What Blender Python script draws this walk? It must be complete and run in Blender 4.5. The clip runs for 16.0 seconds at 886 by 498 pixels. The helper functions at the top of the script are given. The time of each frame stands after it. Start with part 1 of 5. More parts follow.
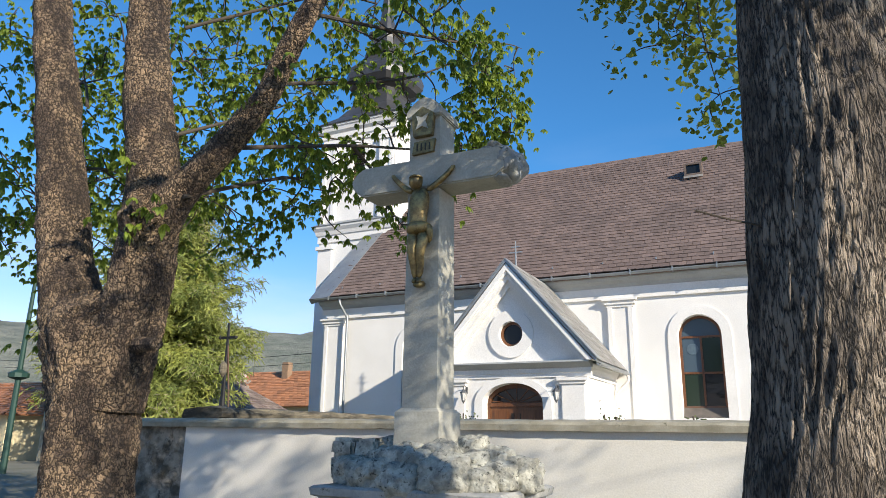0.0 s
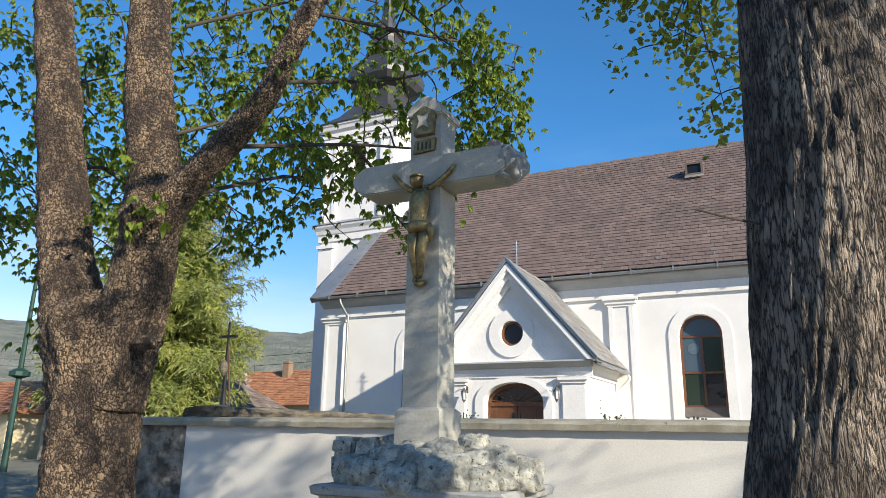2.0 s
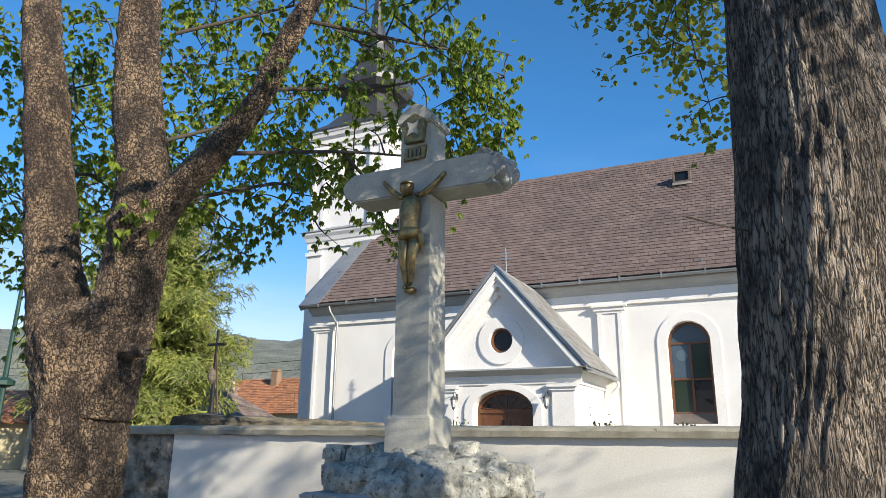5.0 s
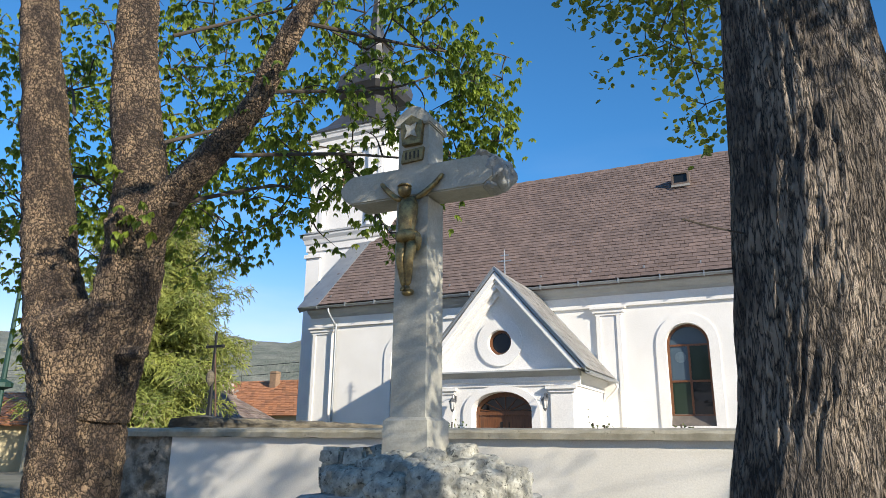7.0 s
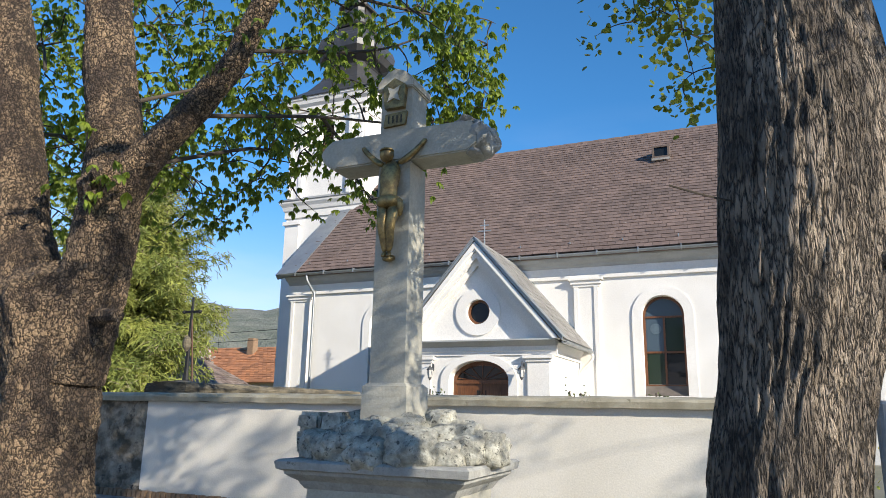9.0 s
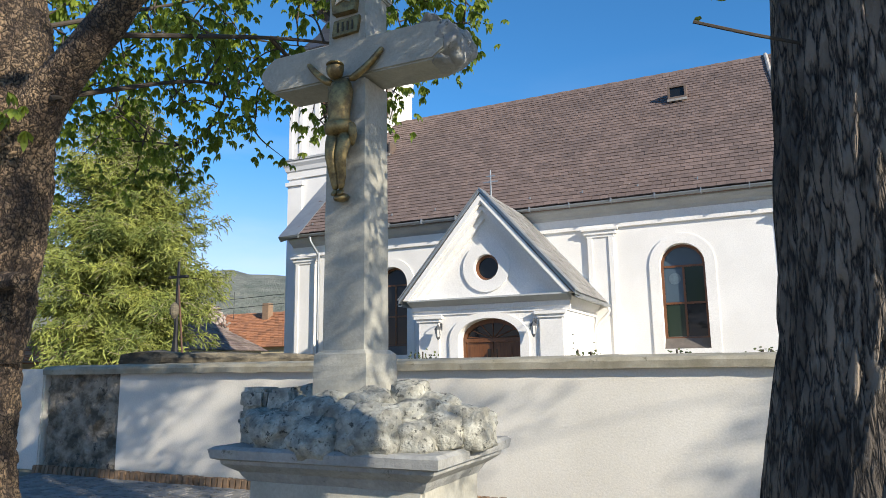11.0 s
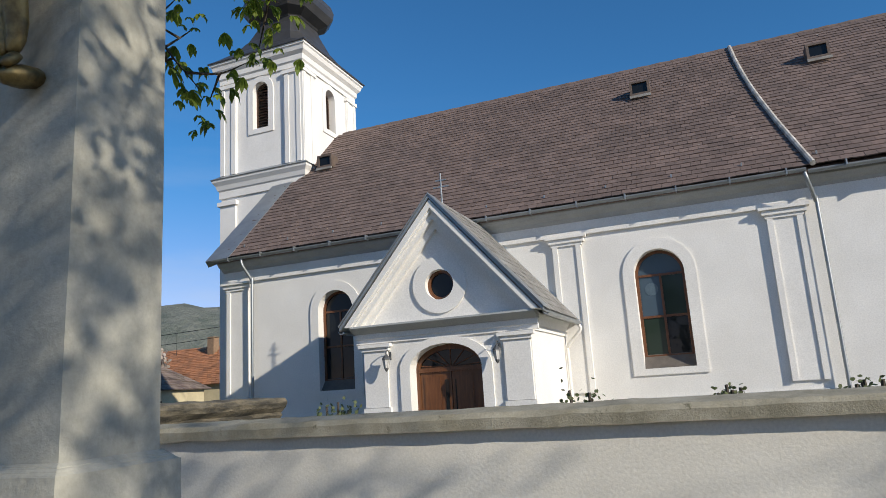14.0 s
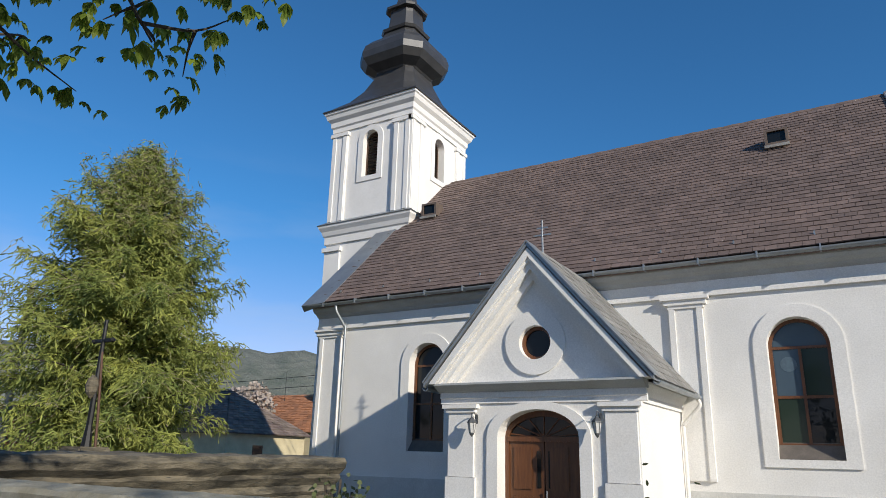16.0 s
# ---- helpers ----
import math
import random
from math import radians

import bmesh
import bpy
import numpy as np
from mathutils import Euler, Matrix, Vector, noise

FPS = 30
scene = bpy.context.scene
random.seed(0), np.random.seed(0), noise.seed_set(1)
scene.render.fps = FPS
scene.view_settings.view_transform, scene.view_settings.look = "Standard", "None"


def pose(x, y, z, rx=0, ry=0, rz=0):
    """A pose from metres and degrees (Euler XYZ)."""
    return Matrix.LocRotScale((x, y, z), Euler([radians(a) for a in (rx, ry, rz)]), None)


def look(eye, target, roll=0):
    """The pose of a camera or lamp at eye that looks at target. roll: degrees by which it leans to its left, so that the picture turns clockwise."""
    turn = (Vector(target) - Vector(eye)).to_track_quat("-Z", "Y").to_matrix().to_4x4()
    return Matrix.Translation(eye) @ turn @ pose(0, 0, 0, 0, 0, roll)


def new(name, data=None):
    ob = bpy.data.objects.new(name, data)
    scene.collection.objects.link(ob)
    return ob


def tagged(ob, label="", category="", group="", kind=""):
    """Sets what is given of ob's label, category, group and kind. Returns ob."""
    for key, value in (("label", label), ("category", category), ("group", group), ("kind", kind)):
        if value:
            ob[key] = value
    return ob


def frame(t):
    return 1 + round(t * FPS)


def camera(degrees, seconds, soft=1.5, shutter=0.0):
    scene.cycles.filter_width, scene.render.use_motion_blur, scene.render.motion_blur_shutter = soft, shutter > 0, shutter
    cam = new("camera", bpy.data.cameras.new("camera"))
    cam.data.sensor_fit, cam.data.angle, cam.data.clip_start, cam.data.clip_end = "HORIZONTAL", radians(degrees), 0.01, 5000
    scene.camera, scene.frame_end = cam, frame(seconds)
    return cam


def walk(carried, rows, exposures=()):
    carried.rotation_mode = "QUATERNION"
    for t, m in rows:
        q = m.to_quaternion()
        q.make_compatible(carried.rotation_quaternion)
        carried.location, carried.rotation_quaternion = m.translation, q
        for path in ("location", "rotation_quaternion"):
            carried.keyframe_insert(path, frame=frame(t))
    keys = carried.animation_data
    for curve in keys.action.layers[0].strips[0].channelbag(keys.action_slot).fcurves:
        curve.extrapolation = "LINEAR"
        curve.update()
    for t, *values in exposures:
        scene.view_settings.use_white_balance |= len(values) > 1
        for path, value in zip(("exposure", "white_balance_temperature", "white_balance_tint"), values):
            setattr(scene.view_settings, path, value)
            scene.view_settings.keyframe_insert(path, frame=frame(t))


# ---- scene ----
cam = camera(66.0, 16.0, soft=0.8)
PATH = [
    (0, (3.58, 5.988, 1.515), (2.724, 7.721, 2.03), 0.7),
    (0.5, (3.58, 5.982, 1.516), (2.723, 7.715, 2.026), 0.7),
    (1, (3.583, 5.988, 1.515), (2.722, 7.72, 2.024), 0.6),
    (1.5, (3.577, 6.0, 1.508), (2.722, 7.735, 2.015), 0.9),
    (2, (3.579, 5.992, 1.513), (2.721, 7.724, 2.026), 0.8),
    (2.5, (3.575, 5.977, 1.507), (2.722, 7.711, 2.025), 0.6),
    (3, (3.573, 5.968, 1.515), (2.721, 7.705, 2.025), 0.7),
    (3.5, (3.576, 5.996, 1.51), (2.728, 7.733, 2.022), 0.8),
    (4, (3.567, 5.976, 1.512), (2.726, 7.715, 2.032), 0.7),
    (6.5, (3.583, 5.991, 1.504), (2.763, 7.733, 2.046), 0.5),
    (7, (3.585, 5.987, 1.512), (2.761, 7.727, 2.051), 0.5),
    (7.5, (3.591, 5.992, 1.503), (2.764, 7.73, 2.046), 0.8),
    (7.6, (3.598, 5.976, 1.501), (2.775, 7.718, 2.039), 0.7),
    (8, (3.582, 5.999, 1.512), (2.756, 7.744, 2.036), 0.7),
    (8.5, (3.568, 6.025, 1.497), (2.745, 7.773, 2.012), 1.1),
    (9, (3.54, 6.032, 1.493), (2.763, 7.818, 1.948), 1.0),
    (9.5, (3.479, 6.095, 1.458), (2.828, 7.946, 1.845), 0.6),
    (10, (3.495, 6.365, 1.428), (2.811, 8.207, 1.799), 0.7),
    (10.2, (3.508, 6.539, 1.454), (2.769, 8.366, 1.795), 0.0),
    (12.5, (2.95, 8.769, 1.701), (2.084, 10.539, 2.045), -1.1),
    (13, (2.817, 9.286, 1.722), (2.075, 11.121, 2.009), -0.4),
    (13.5, (2.643, 9.765, 1.763), (1.947, 11.623, 2.018), -1.7),
    (14, (2.469, 10.127, 1.83), (1.758, 11.953, 2.233), -3.7),
    (14.5, (2.454, 10.448, 1.884), (1.688, 12.243, 2.319), -1.2),
    (15, (2.317, 10.996, 1.875), (1.548, 12.775, 2.368), 1.8),
    (15.2, (2.299, 11.103, 1.836), (1.466, 12.855, 2.322), -0.8),
    (15.5, (2.22, 11.42, 1.9), (1.262, 13.096, 2.42), 2.3),
    (16, (2.28, 11.875, 1.957), (1.286, 13.512, 2.535), 1.4),
]
walk(cam, [(t, look(eye, target, roll)) for t, eye, target, roll in PATH],
     [(0, 0.67, 6680, 10), (9.0, 0.67, 6680, 10), (10.2, 0.66, 6680, 10), (12.5, 0.40, 6550, 10), (13.5, 0.08, 6550, 10), (14.5, 0.0, 6500, 10), (16, 0.0, 6450, 10)])

# ---- light ----
SUN = Vector((2.3, -1.0, 1.1)).normalized()
world = bpy.data.worlds.new("sky")
scene.world = world
world.use_nodes = True
wn = world.node_tree
sky = wn.nodes.new("ShaderNodeTexSky")
sky.sky_type, sky.sun_disc = "NISHITA", False
sky.sun_elevation, sky.sun_rotation = math.asin(SUN.z), math.atan2(SUN.x, SUN.y)
sky.altitude, sky.air_density, sky.dust_density, sky.ozone_density = 600, 1.0, 0.0, 4.0
coord = wn.nodes.new("ShaderNodeTexCoord")
split = wn.nodes.new("ShaderNodeSeparateXYZ")
wn.links.new(coord.outputs["Generated"], split.inputs[0])
rise = wn.nodes.new("ShaderNodeMapRange")
rise.interpolation_type = "SMOOTHSTEP"
rise.inputs["From Min"].default_value, rise.inputs["From Max"].default_value = 0.02, 0.36
wn.links.new(split.outputs["Z"], rise.inputs["Value"])
hue = wn.nodes.new("ShaderNodeMix")
hue.data_type = "RGBA"
hue.inputs["A"].default_value, hue.inputs["B"].default_value = (1.22, 0.88, 0.97, 1), (0.42, 0.91, 1.14, 1)
wn.links.new(rise.outputs[0], hue.inputs["Factor"])
tint = wn.nodes.new("ShaderNodeMix")
tint.data_type, tint.blend_type = "RGBA", "MULTIPLY"
tint.inputs["Factor"].default_value = 1.0
wn.links.new(sky.outputs[0], tint.inputs["A"])
wn.links.new(hue.outputs["Result"], tint.inputs["B"])
# thin veils of cloud low in the sky
flat = wn.nodes.new("ShaderNodeMapping")
flat.inputs["Scale"].default_value = (2.0, 2.0, 9.0)
wn.links.new(coord.outputs["Generated"], flat.inputs["Vector"])
veil = wn.nodes.new("ShaderNodeTexNoise")
veil.inputs["Scale"].default_value, veil.inputs["Detail"].default_value = 1.6, 5
wn.links.new(flat.outputs[0], veil.inputs["Vector"])
thin = wn.nodes.new("ShaderNodeMapRange")
thin.inputs["From Min"].default_value, thin.inputs["From Max"].default_value, thin.inputs["To Max"].default_value = 0.48, 0.78, 0.5
wn.links.new(veil.outputs[0], thin.inputs["Value"])
low = wn.nodes.new("ShaderNodeMapRange")
low.inputs["From Min"].default_value, low.inputs["From Max"].default_value = 0.42, 0.1
wn.links.new(split.outputs["Z"], low.inputs["Value"])
amount = wn.nodes.new("ShaderNodeMath")
amount.operation = "MULTIPLY"
wn.links.new(thin.outputs[0], amount.inputs[0])
wn.links.new(low.outputs[0], amount.inputs[1])
cloud = wn.nodes.new("ShaderNodeMix")
cloud.data_type = "RGBA"
cloud.inputs["B"].default_value = (4.6, 5.2, 6.0, 1)
wn.links.new(amount.outputs[0], cloud.inputs["Factor"])
wn.links.new(tint.outputs["Result"], cloud.inputs["A"])
wn.links.new(cloud.outputs["Result"], wn.nodes["Background"].inputs[0])
wn.nodes["Background"].inputs[1].default_value = 0.12
sun_data = bpy.data.lights.new("sun", "SUN")
sun_data.energy, sun_data.angle, sun_data.color = 4.9, radians(0.53), (1.0, 0.925, 0.80)
sun_ob = new("sun", sun_data)
sun_ob.matrix_world = look(SUN * 60, (0, 0, 0))


# ---- materials ----
def mat(name, base, rough=0.8, metal=0.0, second=None, scale=4.0, fine=40.0, bump=0.2, bump_dist=0.01, mix=0.5,
        stretch=(1, 1, 1), jitter=0.0, island=0.0, translucent=0.0, spots=None, spot_scale=6.0, spot_at=0.6, sharp=0.0):
    """Base colour broken by a broad stain and a fine grain, with a fine relief."""
    m = bpy.data.materials.new(name)
    m.use_nodes = True
    nt = m.node_tree
    n, l = nt.nodes, nt.links
    bsdf = n["Principled BSDF"]
    bsdf.inputs["Roughness"].default_value, bsdf.inputs["Metallic"].default_value = rough, metal
    geo = n.new("ShaderNodeNewGeometry")
    mp = n.new("ShaderNodeMapping")
    mp.inputs["Scale"].default_value = stretch
    l.new(geo.outputs["Position"], mp.inputs["Vector"])
    n1, n2 = n.new("ShaderNodeTexNoise"), n.new("ShaderNodeTexNoise")
    for nn, s, d in ((n1, scale, 5), (n2, fine, 6)):
        nn.inputs["Scale"].default_value, nn.inputs["Detail"].default_value = s, d
        nn.inputs["Roughness"].default_value = 0.62
        l.new(mp.outputs[0], nn.inputs["Vector"])
    second = second or tuple(c * 0.75 for c in base)
    ramp = n.new("ShaderNodeMapRange")
    ramp.inputs["From Min"].default_value, ramp.inputs["From Max"].default_value = 0.5 - 0.25 * mix, 0.5 + 0.35 * (1.2 - mix)
    if sharp:
        ramp.inputs["From Min"].default_value, ramp.inputs["From Max"].default_value = 0.5 - sharp, 0.5 + sharp
    l.new(n1.outputs[0], ramp.inputs["Value"])
    mx = n.new("ShaderNodeMix")
    mx.data_type = "RGBA"
    mx.inputs["A"].default_value, mx.inputs["B"].default_value = (*second, 1), (*base, 1)
    l.new(ramp.outputs[0], mx.inputs["Factor"])
    col = mx.outputs["Result"]
    if spots:
        n3 = n.new("ShaderNodeTexNoise")
        n3.inputs["Scale"].default_value, n3.inputs["Detail"].default_value = spot_scale, 8
        n3.inputs["Roughness"].default_value = 0.7
        l.new(mp.outputs[0], n3.inputs["Vector"])
        r3 = n.new("ShaderNodeMapRange")
        r3.inputs["From Min"].default_value, r3.inputs["From Max"].default_value = spot_at, spot_at + 0.08
        l.new(n3.outputs[0], r3.inputs["Value"])
        m3 = n.new("ShaderNodeMix")
        m3.data_type = "RGBA"
        l.new(r3.outputs[0], m3.inputs["Factor"])
        l.new(col, m3.inputs["A"])
        m3.inputs["B"].default_value = (*spots, 1)
        col = m3.outputs["Result"]
    hsv = n.new("ShaderNodeHueSaturation")
    l.new(col, hsv.inputs["Color"])
    val = n.new("ShaderNodeMath")
    val.operation = "MULTIPLY_ADD"
    l.new(n2.outputs[0], val.inputs[0])
    val.inputs[1].default_value, val.inputs[2].default_value = 0.5, 0.75
    out = val.outputs[0]
    for amount, node, socket in ((jitter, "ShaderNodeObjectInfo", "Random"), (island, "ShaderNodeNewGeometry", "Random Per Island")):
        if amount:
            r = n.new(node)
            a = n.new("ShaderNodeMath")
            a.operation = "MULTIPLY_ADD"
            l.new(r.outputs[socket], a.inputs[0])
            a.inputs[1].default_value, a.inputs[2].default_value = amount, 1 - amount / 2
            b = n.new("ShaderNodeMath")
            b.operation = "MULTIPLY"
            l.new(out, b.inputs[0])
            l.new(a.outputs[0], b.inputs[1])
            out = b.outputs[0]
    l.new(out, hsv.inputs["Value"])
    l.new(hsv.outputs[0], bsdf.inputs["Base Color"])
    if bump:
        bp = n.new("ShaderNodeBump")
        bp.inputs["Strength"].default_value, bp.inputs["Distance"].default_value = bump, bump_dist
        l.new(n2.outputs[0], bp.inputs["Height"])
        l.new(bp.outputs[0], bsdf.inputs["Normal"])
    if translucent:
        tr = n.new("ShaderNodeBsdfTranslucent")
        l.new(hsv.outputs[0], tr.inputs["Color"])
        ms = n.new("ShaderNodeMixShader")
        ms.inputs[0].default_value = translucent
        l.new(bsdf.outputs[0], ms.inputs[1])
        l.new(tr.outputs[0], ms.inputs[2])
        l.new(ms.outputs[0], n["Material Output"].inputs["Surface"])
    return m


def bark_material(name, base, ridge, patch, zscale, scale, patch_scale, depth, wobble, crack_at):
    """Furrowed bark: stretched cells for plates, noise for patches, furrow shade mixed into the colour."""
    m = mat(name, base, 0.9, second=patch, scale=patch_scale, fine=45, bump=0, sharp=0.07, stretch=(1, 1, 0.6))
    n, l = m.node_tree.nodes, m.node_tree.links
    geo = n.new("ShaderNodeNewGeometry")
    mp = n.new("ShaderNodeMapping")
    mp.inputs["Scale"].default_value = (scale, scale, scale * zscale)
    l.new(geo.outputs["Position"], mp.inputs[0])
    wob = n.new("ShaderNodeTexNoise")
    wob.inputs["Scale"].default_value, wob.inputs["Detail"].default_value = 1.2, 4
    l.new(mp.outputs[0], wob.inputs["Vector"])
    add = n.new("ShaderNodeMix")
    add.data_type = "VECTOR"
    add.inputs["Factor"].default_value = 0.35
    l.new(mp.outputs[0], add.inputs["A"])
    sc = n.new("ShaderNodeVectorMath")
    sc.operation = "MULTIPLY_ADD"
    l.new(wob.outputs["Color"], sc.inputs[0])
    sc.inputs[1].default_value = wobble
    l.new(mp.outputs[0], sc.inputs[2])
    vor = n.new("ShaderNodeTexVoronoi")
    vor.feature = "DISTANCE_TO_EDGE"
    vor.inputs["Scale"].default_value = 1.0
    l.new(sc.outputs[0], vor.inputs["Vector"])
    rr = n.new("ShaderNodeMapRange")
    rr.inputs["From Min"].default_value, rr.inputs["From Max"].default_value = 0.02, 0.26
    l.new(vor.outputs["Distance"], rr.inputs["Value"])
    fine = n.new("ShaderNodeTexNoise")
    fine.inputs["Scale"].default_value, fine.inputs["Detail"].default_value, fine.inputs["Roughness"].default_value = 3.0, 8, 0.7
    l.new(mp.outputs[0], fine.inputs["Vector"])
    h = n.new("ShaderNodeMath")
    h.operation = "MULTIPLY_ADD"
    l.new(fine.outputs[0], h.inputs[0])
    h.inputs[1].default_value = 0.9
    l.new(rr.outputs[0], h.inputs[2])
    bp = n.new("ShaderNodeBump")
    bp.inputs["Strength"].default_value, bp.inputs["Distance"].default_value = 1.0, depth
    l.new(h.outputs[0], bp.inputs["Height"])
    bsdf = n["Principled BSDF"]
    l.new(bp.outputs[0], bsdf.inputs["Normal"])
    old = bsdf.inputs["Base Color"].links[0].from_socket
    # shade of the furrows put into the colour: ridge is its near-black tone
    furrow_shade = n.new("ShaderNodeMapRange")
    furrow_shade.inputs["From Min"].default_value, furrow_shade.inputs["From Max"].default_value = crack_at
    l.new(h.outputs[0], furrow_shade.inputs["Value"])
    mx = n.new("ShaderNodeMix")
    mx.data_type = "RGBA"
    l.new(furrow_shade.outputs[0], mx.inputs["Factor"])
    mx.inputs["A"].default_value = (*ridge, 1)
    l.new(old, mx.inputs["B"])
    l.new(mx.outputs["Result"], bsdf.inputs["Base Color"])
    return m


def glass_material(name, tint, rough=0.03):
    m = bpy.data.materials.new(name)
    m.use_nodes = True
    n, l = m.node_tree.nodes, m.node_tree.links
    b = n["Principled BSDF"]
    b.inputs["Base Color"].default_value = (*tint, 1)
    b.inputs["Roughness"].default_value = rough
    b.inputs["IOR"].default_value = 1.5
    b.inputs["Specular IOR Level"].default_value = 0.28
    no = n.new("ShaderNodeTexNoise")
    no.inputs["Scale"].default_value = 3.0
    geo = n.new("ShaderNodeNewGeometry")
    l.new(geo.outputs["Position"], no.inputs["Vector"])
    bp = n.new("ShaderNodeBump")
    bp.inputs["Strength"].default_value, bp.inputs["Distance"].default_value = 0.15, 0.02
    l.new(no.outputs[0], bp.inputs["Height"])
    l.new(bp.outputs[0], b.inputs["Normal"])
    return m


PLASTER = mat("white_limewash", (0.80, 0.78, 0.74), 0.85, second=(0.72, 0.70, 0.66), scale=0.7, fine=25, bump=0.12, mix=0.5)
PLINTH = mat("grey_plinth_paint", (0.62, 0.61, 0.58), 0.85, second=(0.52, 0.51, 0.48), scale=1.2, fine=25, bump=0.15)
WALLP = mat("cream_wall_render", (0.70, 0.67, 0.60), 0.88, second=(0.62, 0.59, 0.52), scale=1.1, fine=45, bump=0.25, mix=0.5)
COPING = mat("weathered_concrete", (0.42, 0.39, 0.31), 0.92, second=(0.24, 0.22, 0.16), scale=3, fine=60, bump=0.6, spots=(0.13, 0.12, 0.08), spot_at=0.62, spot_scale=9)
OLDSTONE = mat("old_lichen_stone", (0.17, 0.145, 0.10), 0.95, second=(0.035, 0.031, 0.022), sharp=0.1, stretch=(1, 0.6, 3), scale=2.2, fine=22, bump=0.8, bump_dist=0.02, spots=(0.07, 0.065, 0.05), spot_at=0.56, spot_scale=5)
RUBBLE = mat("bare_rubble_stone", (0.36, 0.31, 0.24), 0.95, second=(0.10, 0.085, 0.06), sharp=0.1, scale=3.2, fine=18, bump=1.0, bump_dist=0.04, spots=(0.05, 0.045, 0.04), spot_at=0.57, spot_scale=4)
SHALE = mat("brown_roof_tile", (0.185, 0.130, 0.108), 0.8, second=(0.135, 0.098, 0.083), scale=0.6, fine=9, bump=0.4, island=0.38, spots=(0.62, 0.58, 0.52), spot_at=0.66, spot_scale=5.0)
TILE1 = mat("brown_roof_tile_piece", (0.185, 0.130, 0.108), 0.8, second=(0.135, 0.098, 0.083), scale=0.6, fine=9, bump=0.4, jitter=0.38, spots=(0.62, 0.58, 0.52), spot_at=0.66, spot_scale=5.0)
ZINC = mat("grey_zinc_sheet", (0.36, 0.38, 0.39), 0.45, 0.6, second=(0.28, 0.30, 0.31), scale=2, fine=30, bump=0.08)
LEAD = mat("dark_grey_roof_sheet", (0.085, 0.085, 0.085), 0.42, 0.35, second=(0.06, 0.06, 0.062), scale=1.5, fine=20, bump=0.1)
OAK = mat("varnished_brown_wood", (0.18, 0.07, 0.024), 0.4, second=(0.10, 0.038, 0.014), scale=3, fine=40, bump=0.15, stretch=(6, 6, 0.6))
LOUVRE = mat("brown_louvre_wood", (0.11, 0.06, 0.035), 0.7, second=(0.07, 0.04, 0.025), scale=5, fine=30)
GLASS = glass_material("dark_window_glass", (0.012, 0.014, 0.015))
GLASS_B = glass_material("leaded_blue_glass", (0.06, 0.09, 0.12), 0.15)
GLASS_G = glass_material("leaded_green_glass", (0.022, 0.036, 0.026), 0.1)
IRON = mat("black_iron", (0.025, 0.025, 0.025), 0.5, 0.6, scale=8, fine=60)
CROSSP = mat("old_white_masonry_paint", (0.47, 0.45, 0.375), 0.85, second=(0.35, 0.335, 0.275), scale=4, fine=40, bump=0.4, spots=(0.30, 0.28, 0.22), spot_at=0.67, spot_scale=5)
CROSSG = mat("lichen_grey_masonry", (0.40, 0.395, 0.36), 0.9, second=(0.28, 0.28, 0.26), scale=7, fine=35, bump=0.7, spots=(0.12, 0.12, 0.10), spot_at=0.6, spot_scale=12)
ROCK = mat("whitewashed_limestone", (0.47, 0.46, 0.385), 0.92, second=(0.22, 0.215, 0.18), sharp=0.12, scale=9, fine=28, bump=1.0, bump_dist=0.025, spots=(0.07, 0.07, 0.06), spot_at=0.555, spot_scale=22)
GOLD = mat("worn_gilded_metal", (0.36, 0.265, 0.11), 0.45, 0.7, second=(0.16, 0.115, 0.055), sharp=0.12, scale=14, fine=60, bump=0.3)
PAVE = mat("grey_paving_stone", (0.24, 0.235, 0.225), 0.85, second=(0.18, 0.175, 0.165), scale=4, fine=40, bump=0.4, jitter=0.4)
GROUND = mat("dusty_ground", (0.20, 0.185, 0.155), 0.95, second=(0.13, 0.13, 0.085), scale=0.8, fine=20, bump=0.6)
BRICKE = mat("brown_edging_brick", (0.26, 0.17, 0.10), 0.85, second=(0.18, 0.12, 0.075), scale=6, fine=40, bump=0.4, jitter=0.4)
ORANGE = mat("orange_clay_tile", (0.47, 0.20, 0.085), 0.85, second=(0.31, 0.14, 0.07), scale=0.8, fine=8, bump=0.4, island=0.5)
SILLM = mat("brown_sill_sheet", (0.16, 0.135, 0.115), 0.6, second=(0.11, 0.095, 0.08), scale=4, fine=30)
GREYC = mat("grey_moulding_paint", (0.44, 0.455, 0.45), 0.8, second=(0.36, 0.37, 0.365), scale=1.2, fine=25, bump=0.12)
LANTERN = mat("grey_lantern_metal", (0.13, 0.135, 0.14), 0.5, 0.4, scale=8, fine=60)
PTILE = mat("pale_grey_tile", (0.30, 0.29, 0.265), 0.85, second=(0.19, 0.18, 0.165), scale=2, fine=12, bump=0.4, island=0.35)
GREYT = mat("lichen_brown_tile", (0.24, 0.19, 0.15), 0.9, second=(0.14, 0.10, 0.085), scale=1.2, fine=8, bump=0.4, island=0.5)
YELLOWP = mat("pale_yellow_render", (0.62, 0.53, 0.33), 0.9, scale=1, fine=20)
# distance haze is put into the hill's colour as a paler, greyer green
HILLM = mat("hazed_wooded_hill", (0.23, 0.235, 0.19), 0.95, second=(0.115, 0.135, 0.105), sharp=0.16, scale=0.05, fine=0.3, bump=1.0, bump_dist=4.0, mix=0.5)
GREENP = mat("dark_green_paint", (0.02, 0.06, 0.045), 0.5, 0.2, scale=4, fine=40)
